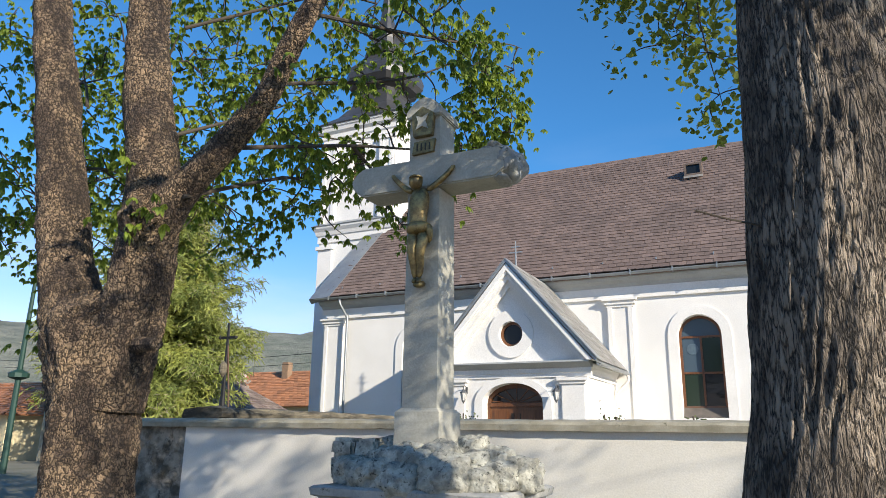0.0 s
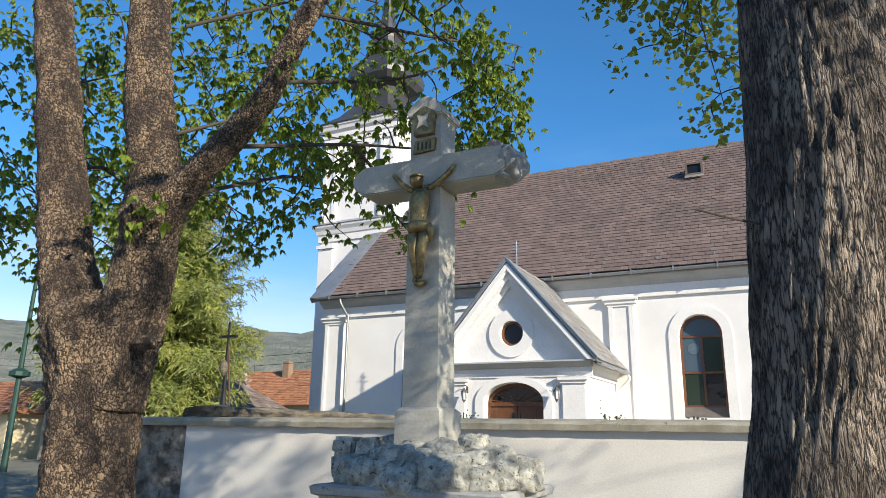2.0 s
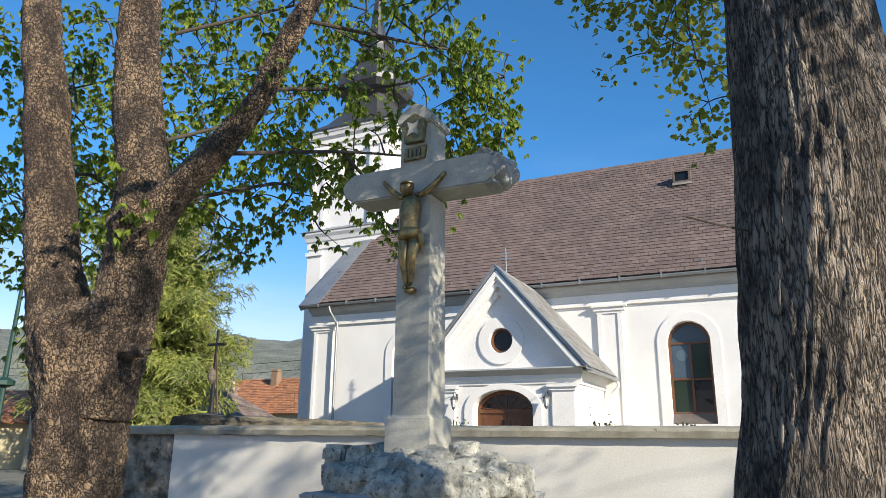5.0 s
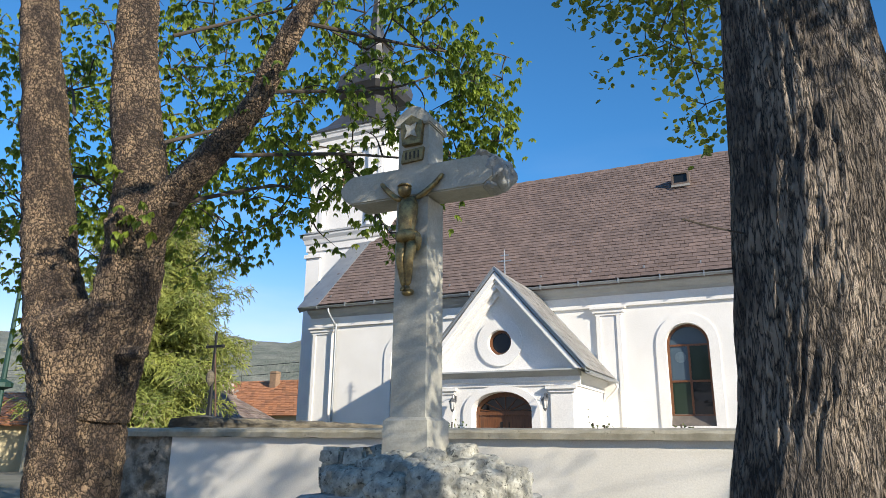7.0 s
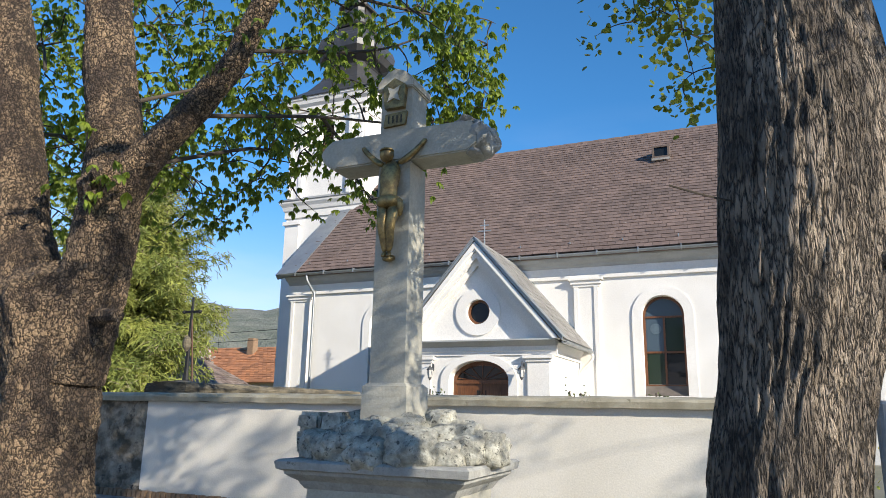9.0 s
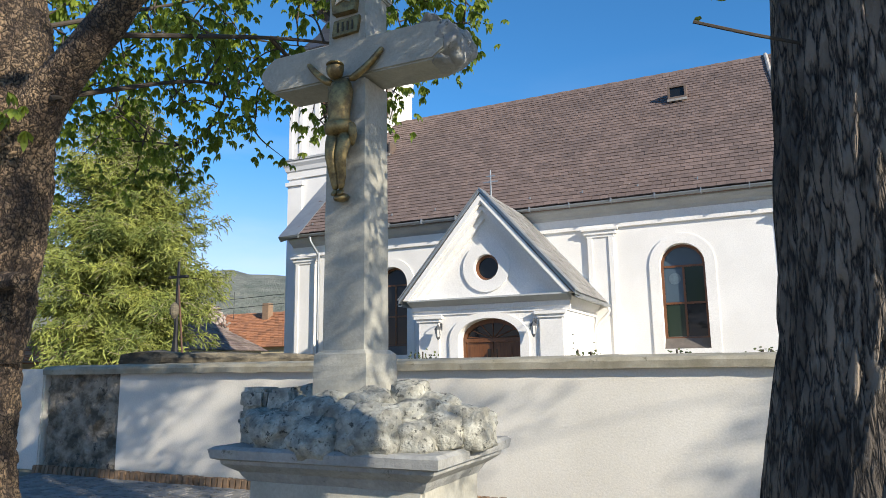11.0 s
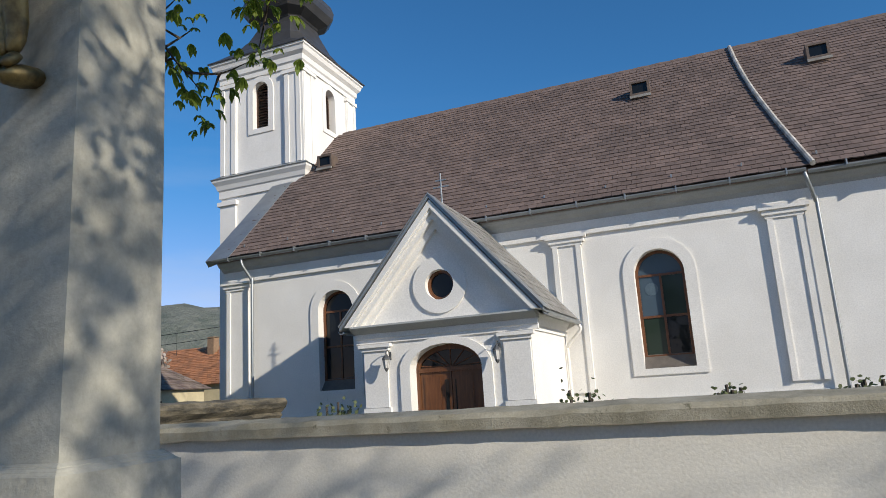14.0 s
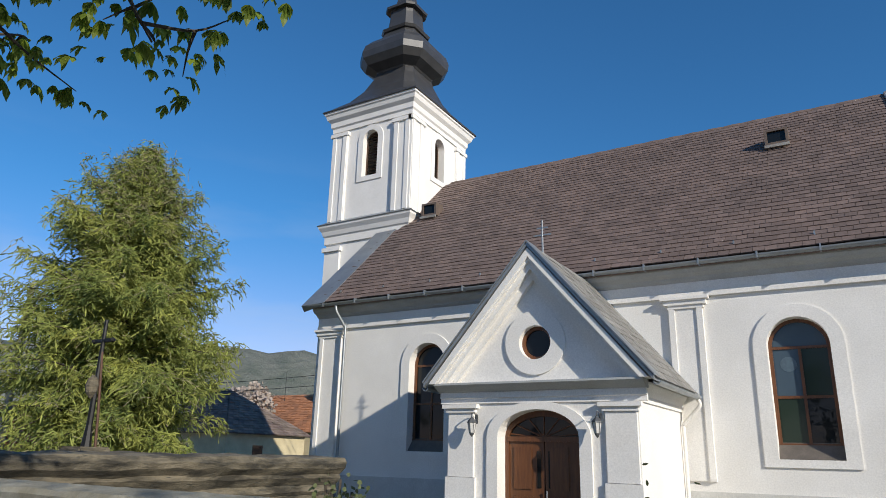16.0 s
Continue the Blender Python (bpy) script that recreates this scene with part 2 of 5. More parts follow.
GATEM = mat("grey_steel_plate", (0.25, 0.27, 0.29), 0.5, 0.3, second=(0.20, 0.22, 0.24), scale=5, fine=50, bump=0.15, spots=(0.36, 0.37, 0.37), spot_at=0.66, spot_scale=8)
RUST = mat("rusty_brown_beam", (0.12, 0.06, 0.035), 0.75, second=(0.07, 0.035, 0.02), scale=6, fine=40)
YELLOW_LEAF = mat("yellow_flower", (0.65, 0.50, 0.03), 0.7, second=(0.25, 0.33, 0.05), scale=8, fine=30, translucent=0.3)
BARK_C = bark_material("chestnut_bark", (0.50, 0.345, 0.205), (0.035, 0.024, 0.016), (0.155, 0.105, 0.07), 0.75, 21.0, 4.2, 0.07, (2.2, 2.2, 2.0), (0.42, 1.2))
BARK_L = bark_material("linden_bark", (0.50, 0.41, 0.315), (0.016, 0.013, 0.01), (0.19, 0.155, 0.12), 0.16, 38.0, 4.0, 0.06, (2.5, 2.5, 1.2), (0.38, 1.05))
TWIG = mat("dark_twig", (0.07, 0.055, 0.04), 0.9, scale=10, fine=60)
LEAF_C = mat("young_chestnut_leaf", (0.30, 0.37, 0.045), 0.5, second=(0.11, 0.17, 0.022), scale=2.5, fine=20, bump=0, island=0.6, translucent=0.5)
LEAF_L = mat("young_linden_leaf", (0.27, 0.30, 0.035), 0.5, second=(0.15, 0.20, 0.03), scale=3, fine=20, bump=0, island=0.6, translucent=0.5)
NEEDLE = mat("larch_needles", (0.44, 0.45, 0.10), 0.7, second=(0.17, 0.22, 0.055), scale=0.9, fine=12, bump=0, island=0.75, translucent=0.35)
TIPS = mat("pale_larch_tips", (0.42, 0.36, 0.24), 0.8, second=(0.26, 0.25, 0.12), scale=2, fine=12, bump=0, island=0.5, translucent=0.3)
BLOSSOM = mat("pale_blossom", (0.62, 0.52, 0.46), 0.8, second=(0.40, 0.34, 0.28), scale=2, fine=8, bump=0, translucent=0.3)
SHRUB = mat("shrub_leaf", (0.17, 0.20, 0.08), 0.6, second=(0.10, 0.12, 0.05), scale=5, fine=20, bump=0, island=0.4, translucent=0.35)


# ---- building blocks ----
def thing(name, x, y, z, label, category, group="", kind=""):
    ob = new(name)
    ob.location = (x, y, z)
    return tagged(ob, label, category, group, kind)


def place(ob):
    """The world place of a thing or part, from its parents' locations."""
    v = Vector(ob.location)
    while ob.parent:
        ob = ob.parent
        v += Vector(ob.location)
    return v


def part(name, bm, material, parent=None, label="", smooth=False):
    """Links a bmesh given in world metres as one mesh under its thing."""
    bmesh.ops.recalc_face_normals(bm, faces=bm.faces)
    if parent is not None:
        bmesh.ops.translate(bm, verts=bm.verts, vec=-place(parent))
    me = bpy.data.meshes.new(name)
    bm.to_mesh(me)
    bm.free()
    me.materials.append(material)
    if smooth:
        for p in me.polygons:
            p.use_smooth = True
    ob = new(name, me)
    ob.parent = parent
    if label:
        ob["label"] = label
    return ob


def raw(name, verts, faces, material, parent=None, label="", smooth=False):
    """The same from plain lists, for meshes of many pieces."""
    off = place(parent) if parent is not None else Vector()
    me = bpy.data.meshes.new(name)
    me.from_pydata([(v[0] - off.x, v[1] - off.y, v[2] - off.z) for v in verts], [], faces)
    me.materials.append(material)
    if smooth:
        for p in me.polygons:
            p.use_smooth = True
    ob = new(name, me)
    ob.parent = parent
    if label:
        ob["label"] = label
    return ob


def box(x0, x1, y0, y1, z0, z1, bevel=0.0, bm=None):
    bm = bm or bmesh.new()
    got = bmesh.ops.create_cube(bm, size=1.0)["verts"]
    for v in got:
        v.co = Vector(((x0 + x1) / 2 + v.co.x * (x1 - x0), (y0 + y1) / 2 + v.co.y * (y1 - y0), (z0 + z1) / 2 + v.co.z * (z1 - z0)))
    if bevel:
        edges = {e for v in got for e in v.link_edges}
        bmesh.ops.bevel(bm, geom=list(edges), offset=bevel, segments=2, affect="EDGES")
    return bm


def prism(points, a, b, axis="y", bm=None):
    """A flat outline drawn out from a to b along one axis. Points are the other two coordinates in order."""
    bm = bm or bmesh.new()

    def at(p, q):
        return (q, p[0], p[1]) if axis == "x" else (p[0], q, p[1]) if axis == "y" else (p[0], p[1], q)
    f = [bm.verts.new(at(p, a)) for p in points]
    g = [bm.verts.new(at(p, b)) for p in points]
    n = len(points)
    bm.faces.new(f)
    bm.faces.new(g[::-1])
    for i in range(n):
        bm.faces.new((f[i], g[i], g[(i + 1) % n], f[(i + 1) % n]))
    return bm


def arch(x0, x1, z0, spring, rise=None, steps=16):
    """Outline of an opening with a round or flatter head."""
    r, c = (x1 - x0) / 2, (x0 + x1) / 2
    rise = r if rise is None else rise
    return [(x0, z0)] + [(x1, z0)] + [(c + r * math.cos(a), spring + rise * math.sin(a)) for a in (math.pi * i / steps for i in range(steps + 1))]


def ring_of(cx, cz, r, steps=28):
    return [(cx + r * math.cos(2 * math.pi * i / steps), cz + r * math.sin(2 * math.pi * i / steps)) for i in range(steps)]


def pierced(outline, holes, a, b, axis="y"):
    """A slab from a to b with openings that go through it."""
    bm = bmesh.new()

    def at(p):
        return (a, p[0], p[1]) if axis == "x" else (p[0], a, p[1])
    edges = []
    for loop in [outline] + holes:
        vs = [bm.verts.new(at(p)) for p in loop]
        edges += [bm.edges.new((vs[i], vs[(i + 1) % len(vs)])) for i in range(len(vs))]
    bmesh.ops.triangle_fill(bm, edges=edges, use_beauty=True, use_dissolve=False)
    got = bmesh.ops.extrude_face_region(bm, geom=list(bm.faces))
    bmesh.ops.translate(bm, verts=[g for g in got["geom"] if isinstance(g, bmesh.types.BMVert)], vec=(b - a, 0, 0) if axis == "x" else (0, b - a, 0))
    return bm


def band(outer, inner, a, b, axis="y"):
    """A frame between two outlines with the same number of points."""
    return pierced(outer, [inner], a, b, axis)


def tube(path, radii, sides=10, bm=None, rough=0.0, seed=0):
    """A tapered round limb along a path."""
    bm = bm or bmesh.new()
    rings = []
    side = Vector((1, 0, 0))
    for i, p in enumerate(path):
        p = Vector(p)
        d = (Vector(path[min(i + 1, len(path) - 1)]) - Vector(path[max(i - 1, 0)])).normalized()
        side = (side - d * side.dot(d)).normalized() if (side - d * side.dot(d)).length > 1e-3 else d.orthogonal().normalized()
        up = d.cross(side)
        ring = []
        for k in range(sides):
            a = 2 * math.pi * k / sides
            w = side * math.cos(a) + up * math.sin(a)
            r = radii[i]
            if rough:
                q = p + w * r
                r *= 1 + rough * (noise.noise(Vector((q.x * 2.2, q.y * 2.2, q.z * 1.1 + seed))) + 0.5 * noise.noise(Vector((q.x * 6, q.y * 6, q.z * 3.0 + seed))))
            ring.append(bm.verts.new(p + w * r))
        rings.append(ring)
    for r0, r1 in zip(rings, rings[1:]):
        for k in range(sides):
            bm.faces.new((r0[k], r0[(k + 1) % sides], r1[(k + 1) % sides], r1[k]))
    bm.faces.new(rings[0][::-1])
    bm.faces.new(rings[-1])
    return bm


def lathe(profile, cx, cy, sides=24, bm=None, square=0.0):
    """Turned body from (radius, height) rows; square > 0 cuts it to that many sides."""
    bm = bm or bmesh.new()
    rings = []
    for r, z in profile:
        rings.append([bm.verts.new((cx + r * math.cos(2 * math.pi * (k + 0.5) / sides), cy + r * math.sin(2 * math.pi * (k + 0.5) / sides), z)) for k in range(sides)])
    for r0, r1 in zip(rings, rings[1:]):
        for k in range(sides):
            bm.faces.new((r0[k], r0[(k + 1) % sides], r1[(k + 1) % sides], r1[k]))
    bm.faces.new(rings[0][::-1])
    bm.faces.new(rings[-1])
    return bm


def spline(points, n):
    """Smooth points through a few given ones."""
    pts = [Vector(p) for p in points]
    pts = [2 * pts[0] - pts[1]] + pts + [2 * pts[-1] - pts[-2]]
    out = []
    for i in range(1, len(pts) - 2):
        p0, p1, p2, p3 = pts[i - 1:i + 3]
        for k in range(n):
            t = k / n
            out.append(0.5 * (2 * p1 + (p2 - p0) * t + (2 * p0 - 5 * p1 + 4 * p2 - p3) * t * t + (3 * p1 - p0 - 3 * p2 + p3) * t ** 3))
    out.append(pts[-2])
    return out


# ---- ground and distance ----
bm = bmesh.new()
gx = [-1500, -400, -120, -40, -10, -4, 0, 4, 10, 40, 120, 400, 1500]
grid = [[bm.verts.new((x, y, 0.0)) for x in gx] for y in [-1200, -200, -40, 0, 6, 10, 14, 20, 40, 120, 380, 1500]]
for r0, r1 in zip(grid, grid[1:]):
    for i in range(len(gx) - 1):
        bm.faces.new((r0[i], r0[i + 1], r1[i + 1], r1[i]))
tagged(part("ground", bm, GROUND), "bare dusty ground with thin grass", "ground", kind="structure")

bm = bmesh.new()
cols = []
for i in range(90):
    a = radians(100 + i * 1.4 - 30)
    row = []
    for d, f in ((330, 0.0), (380, 0.45), (430, 0.8), (500, 1.0), (620, 0.9)):
        h = 52 + 9 * noise.noise(Vector((a * 3, 0.3, 0))) + 4 * noise.noise(Vector((a * 11, 1.3, 0))) + 1.2 * noise.noise(Vector((a * 60, 2.3, 0)))
        row.append(bm.verts.new((d * math.cos(a) * 1.2, d * math.sin(a) * 1.2, f * h * 1.50 * d / 500 - 1 + f * 4 * noise.noise(Vector((a * 25, d * 0.02, 0))))))
    cols.append(row)
for r0, r1 in zip(cols, cols[1:]):
    for i in range(4):
        bm.faces.new((r0[i], r0[i + 1], r1[i + 1], r1[i]))
tagged(part("backdrop", bm, HILLM, smooth=True), "far green wooded hill ridge", "hill", kind="structure")

# ---- churchyard front wall ----
def rough_slab(x0, x1, y0, y1, z0, z1):
    """A wall stretch whose face has lost its render: worn courses of rubble."""
    bm = bmesh.new()
    nx, nz = 48, 44
    rows_ = []
    for j in range(nz + 1):
        z = z0 + (z1 - z0) * j / nz
        row = []
        for i in range(nx + 1):
            x = x0 + (x1 - x0) * i / nx
            d, c = noise.voronoi(Vector((x * 4.2, 0.3, z * 6.0)))
            w = 0.035 * min(1.0, 3.2 * (d[1] - d[0])) + 0.03 * noise.noise(Vector((x * 5, 1.0, z * 5)))
            row.append(bm.verts.new((x, y0 - w, z)))
        rows_.append(row)
    for r0, r1 in zip(rows_, rows_[1:]):
        for i in range(nx):
            bm.faces.new((r0[i], r0[i + 1], r1[i + 1], r1[i]))
    box(x0, x1, y0 + 0.02, y1, z0, z1, 0, bm)
    return bm


WY, WT = 15.0, 1.66
wall = tagged(part("wall_front", box(-5.79, 4.75, WY, WY + 0.34, 0, WT - 0.13), WALLP), "cream rendered churchyard wall", "wall", kind="structure")
tagged(part("wall_front_bare", rough_slab(-7.45, -5.79, WY + 0.05, WY + 0.34, 0, WT - 0.13), RUBBLE, smooth=True), "bare rubble stretch of the churchyard wall", "wall", kind="structure")
bm = bmesh.new()
xs = [-7.5 + i * 0.12 for i in range(103)]
prof = [(WY - 0.09, WT - 0.13), (WY - 0.10, WT - 0.05), (WY - 0.07, WT - 0.012), (WY + 0.17, WT + 0.02), (WY + 0.42, WT - 0.01), (WY + 0.44, WT - 0.13)]
rows_ = []
for x in xs:
    w = [0.012 * noise.noise(Vector((x * 3, k * 2.0, 0))) + 0.006 * noise.noise(Vector((x * 17, k * 3.0, 5))) for k in range(6)]
    rows_.append([bm.verts.new((x, y + w[k], z + w[5 - k])) for k, (y, z) in enumerate(prof)])
for r0, r1 in zip(rows_, rows_[1:]):
    for k in range(6):
        bm.faces.new((r0[k], r0[(k + 1) % 6], r1[(k + 1) % 6], r1[k]))
bm.faces.new(rows_[0])
bm.faces.new(rows_[-1][::-1])
tagged(part("trim_coping", bm, COPING), "weathered concrete coping on the churchyard wall", "coping", kind="structure")
tagged(part("wall_pillar", box(-8.35, -7.52, WY - 0.05, WY + 0.5, 0, WT - 0.03, 0.02), WALLP), "pale rendered end pillar of the wall", "pillar", kind="structure")

# old side wall that runs back into the yard
old = thing("old_wall", -5.8, 18.2, 0, "old mossy stone wall with layered mouldings", "wall", kind="structure")
bm = bmesh.new()
prof = [(-5.66, 0), (-5.66, 1.28), (-5.60, 1.34), (-5.64, 1.42), (-5.52, 1.55), (-5.56, 1.60), (-5.44, 1.70), (-5.42, 1.78), (-5.48, 1.86), (-5.9, 1.90), (-6.35, 1.86), (-6.4, 1.7), (-6.2, 1.5), (-6.15, 0)]
rows_ = []
for i in range(62):
    y = WY + 0.45 + i * 0.1
    rows_.append([bm.verts.new((x + 0.05 * noise.noise(Vector((y * 3.3, k * 1.7, 0))), y, z + 0.03 * noise.noise(Vector((y * 2.3, k * 0.9, 4))) if z else 0)) for k, (x, z) in enumerate(prof)])
for r0, r1 in zip(rows_, rows_[1:]):
    for k in range(len(prof)):
        bm.faces.new((r0[k], r0[(k + 1) % len(prof)], r1[(k + 1) % len(prof)], r1[k]))
bm.faces.new(rows_[0])
bm.faces.new(rows_[-1][::-1])
part("masonry", bm, OLDSTONE, old)

# ---- church ----
church = thing("church", -5, 31.8, 0, "white limewashed village church with brown tiled roof and onion-domed tower", "church")
NY = 31.8
WX, EX = -15.2, 26.0


def window_hole(c, half, bot, top):
    return arch(c - half, c + half, bot, top - half)


nave_windows = [(-10.33, 0.72, 2.05, 5.66), (1.06, 0.74, 2.05, 5.66), (8.6, 0.74, 2.05, 5.66), (16.4, 0.74, 2.05, 5.66)]
holes = [window_hole(*w) for w in nave_windows]
part("nave_wall", pierced([(WX, 0), (EX, 0), (EX, 6.9), (WX, 6.9)], holes, NY, NY + 0.6), PLASTER, church)
part("nave_wall", box(WX, WX + 0.6, NY + 0.6, 46.0, 0, 7.0), PLASTER, church)
part("nave_wall", box(EX - 0.6, EX, NY + 0.6, 46.0, 0, 7.0), PLASTER, church)
part("nave_wall", box(WX, EX, 46.0, 46.6, 0, 7.0), PLASTER, church)
part("west_gable", prism([(NY + 0.02, 6.95), (46.6, 6.95), (39.2, 14.5)], WX, WX + 0.55, "x"), PLASTER, church)
part("plinth", box(WX - 0.03, -6.9, NY - 0.06, NY, 0, 1.2), PLINTH, church)
part("plinth", box(-2.0, EX, NY - 0.06, NY, 0, 1.2), PLINTH, church)

# main cornice
prof = [(NY + 0.1, 6.42), (NY - 0.10, 6.42), (NY - 0.10, 6.55), (NY - 0.06, 6.58), (NY - 0.06, 6.86), (NY - 0.16, 6.92), (NY - 0.20, 6.98), (NY - 0.38, 7.06), (NY - 0.46, 7.16), (NY - 0.46, 7.22), (NY + 0.1, 7.22)]
lower = prof[:5] + [(NY + 0.1, 6.86)]
upper = [(NY + 0.1, 6.862), (NY - 0.06, 6.862)] + prof[5:]
part("cornice", prism(lower, WX - 0.12, 5.35, "x"), PLASTER, church)
part("cornice_top", prism(upper, WX - 0.12, 5.35, "x"), GREYC, church, "grey-painted upper moulding")
part("cornice", prism([(y + 0.12, z - 0.02) for y, z in lower], 5.352, EX + 0.1, "x"), PLASTER, church)
part("cornice_top", prism([(y + 0.12, z - 0.02) for y, z in upper], 5.352, EX + 0.1, "x"), GREYC, church)
for c, w in ((-14.65, 1.0), (-1.67, 0.92), (4.72, 0.95), (11.9, 0.95)):
    part("pilaster", box(c - w / 2, c + w / 2, NY - 0.07, NY, 1.45, 6.1), PLASTER, church)
    bm = box(c - w / 2 - 0.04, c + w / 2 + 0.04, NY - 0.12, NY, 6.1, 6.2)
    box(c - w / 2 - 0.12, c + w / 2 + 0.12, NY - 0.17, NY, 6.2, 6.34, 0, bm)
    box(c - w / 2 - 0.2, c + w / 2 + 0.2, NY - 0.24, NY, 6.34, 6.418, 0, bm)
    part("capital", bm, PLASTER, church)
    # raised edge strips that leave a sunk panel
    bm = box(c - w / 2, c - w / 2 + 0.16, NY - 0.115, NY - 0.07, 1.45, 6.1)
    box(c + w / 2 - 0.16, c + w / 2, NY - 0.115, NY - 0.07, 1.45, 6.1, 0, bm)
    part("pilaster_edge", bm, PLASTER, church)


# return of the mouldings round the west corner
part("cornice", prism([(WX - (y - NY) * -1.0, z) for y, z in prof], NY + 0.1, 35.8, "y"), PLASTER, church)
part("pilaster", box(WX - 0.13, WX, NY + 0.02, NY + 1.0, 1.45, 6.1), PLASTER, church)
bm = box(WX - 0.17, WX, NY + 0.01, NY + 1.05, 6.1, 6.2)
box(WX - 0.24, WX, NY + 0.01, NY + 1.12, 6.2, 6.34, 0, bm)
box(WX - 0.32, WX, NY + 0.01, NY + 1.2, 6.34, 6.418, 0, bm)
part("capital", bm, PLASTER, church)


def nave_window(c, half, bot, top, coloured):
    glass_y = NY + 0.36
    sp = top - half
    w = part("window", band(arch(c - half, c + half, bot, sp), arch(c - half + 0.09, c + half - 0.09, bot + 0.4, sp), glass_y - 0.05, glass_y + 0.06), OAK, church, "brown wooden arched window frame")
    # surround with a raised rim
    o = 0.34
    part("surround", band(arch(c - half - o, c + half + o, bot - 0.2, sp), arch(c - half - 0.002, c + half + 0.002, bot, sp), NY - 0.05, NY + 0.003), PLASTER, church)
    part("sill", prism([(NY + 0.02, bot + 0.005), (NY + 0.36, bot + 0.42), (NY + 0.36, bot + 0.005)], c - half + 0.005, c + half - 0.005, "x"), SILLM, w)
    z0, z1 = bot + 0.45, top - 0.1
    bars = bmesh.new()
    for zz in (z0 + (sp - z0) * 0.46, sp - 0.02):
        box(c - half + 0.08, c + half - 0.08, glass_y - 0.035, glass_y + 0.04, zz - 0.035, zz + 0.035, 0, bars)
    box(c - 0.035, c + 0.035, glass_y - 0.032, glass_y + 0.038, z0 - 0.05, sp - 0.02, 0, bars)
    part("glazing_bar", bars, OAK, w)
    zm = z0 + (sp - z0) * 0.46
    for i, (a, b, lo, hi) in enumerate(((c - half + 0.05, c, bot + 0.3, zm), (c, c + half - 0.05, bot + 0.3, zm), (c - half + 0.05, c, zm, sp), (c, c + half - 0.05, zm, sp))):
        part("pane", box(a, b, glass_y, glass_y + 0.012, lo, hi), (GLASS_G, GLASS, GLASS_B, GLASS_G)[i] if coloured else GLASS, w)
    part("pane", prism([p for p in arch(c - half + 0.05, c + half - 0.05, sp - 0.02, sp)], glass_y + 0.001, glass_y + 0.013), GLASS_B if coloured else GLASS, w)
    if coloured:
        part("leaded_shape", prism(ring_of(c - 0.3, sp - 0.45, 0.2, 14), glass_y - 0.008, glass_y - 0.002), mat("pale_blue_leaded_piece", (0.10, 0.15, 0.18), 0.4, scale=9, fine=30, second=(0.07, 0.10, 0.13)), w)


for i, w in enumerate(nave_windows):
    nave_window(*w, coloured=i == 1)
# added upright slab behind the windows, indoor dimness put into its colour
part("nave_dim_backing", box(WX + 0.7, EX - 0.7, NY + 3.0, NY + 3.1, 0, 6.5), mat("dim_backing_tone", (0.25, 0.22, 0.18), 0.9), church)

# nave roof
EAVE, RIDGE, RY = (31.22, 7.32), (39.2, 14.92), 39.2
roof = part("roof", prism([(31.2, 7.2), (39.2, 14.8), (47.2, 7.2), (47.0, 7.2), (39.2, 14.5), (31.6, 7.2)], WX - 0.05, EX + 0.3, "x"), SHALE, church, "brown tiled gable roof")
part("ridge_cap", tube([(x, 39.2, 14.9) for x in np.arange(-13.9, 26.4, 0.4)], [0.13 + 0.02 * (i % 2) for i in range(len(np.arange(-13.9, 26.4, 0.4)))], 8), SHALE, church)
slope_v = Vector((0, RIDGE[0] - EAVE[0], RIDGE[1] - EAVE[1]))
SL = slope_v.length
slope_d = slope_v.normalized()
slope_n = Vector((0, -slope_d.z, slope_d.y))
# tiles: one piece is a slim slab, lying on the slope
TW, TE = 0.3, 0.27


def tile_corners(w, l):
    return [Vector((x, 0, 0)) + slope_d * s + slope_n * h for h, hs in ((0, 0), (0.03, 0)) for x, s in ((-w / 2, 0), (w / 2, 0), (w / 2, l), (-w / 2, l))]


rng = random.Random(4)
piece = bpy.data.meshes.new("roof_tile")
piece.from_pydata([v + slope_n * (0.035 if i % 4 < 2 else 0.0) for i, v in enumerate(tile_corners(TW - 0.012, 0.4))], [], [(0, 3, 2, 1), (4, 5, 6, 7), (0, 1, 5, 4), (1, 2, 6, 5), (3, 0, 4, 7), (2, 3, 7, 6)])
piece.materials.append(TILE1)
vs, fs, loose = [], [], []
for r in range(int(SL / TE)):
    base = Vector((0, *EAVE)) + slope_d * (r * TE) + slope_n * 0.03
    x = WX + 0.35 + (TW / 2 if r % 2 else 0)
    while x < EX:
        if x > -14.3 or base.y < 35.4:
            jit = rng.uniform(-0.012, 0.012)
            p = base + Vector((x, 0, 0)) + slope_d * jit + slope_n * rng.uniform(0, 0.012)
            if r < 10 and -4.2 < x < 4.8:
                loose.append(p)
            else:
                k = len(vs)
                vs += [p + v + slope_n * (0.035 if i % 4 < 2 else 0.0) for i, v in enumerate(tile_corners(TW - 0.012, 0.4))]
                fs += [(k + 4, k + 5, k + 6, k + 7), (k, k + 1, k + 5, k + 4), (k + 1, k + 2, k + 6, k + 5), (k + 3, k, k + 4, k + 7)]
        x += TW
tagged(raw("tiles", vs, fs, SHALE, roof), "courses of brown roof tiles with lichen spots", kind="stuff")
LOOSE_TILES = loose

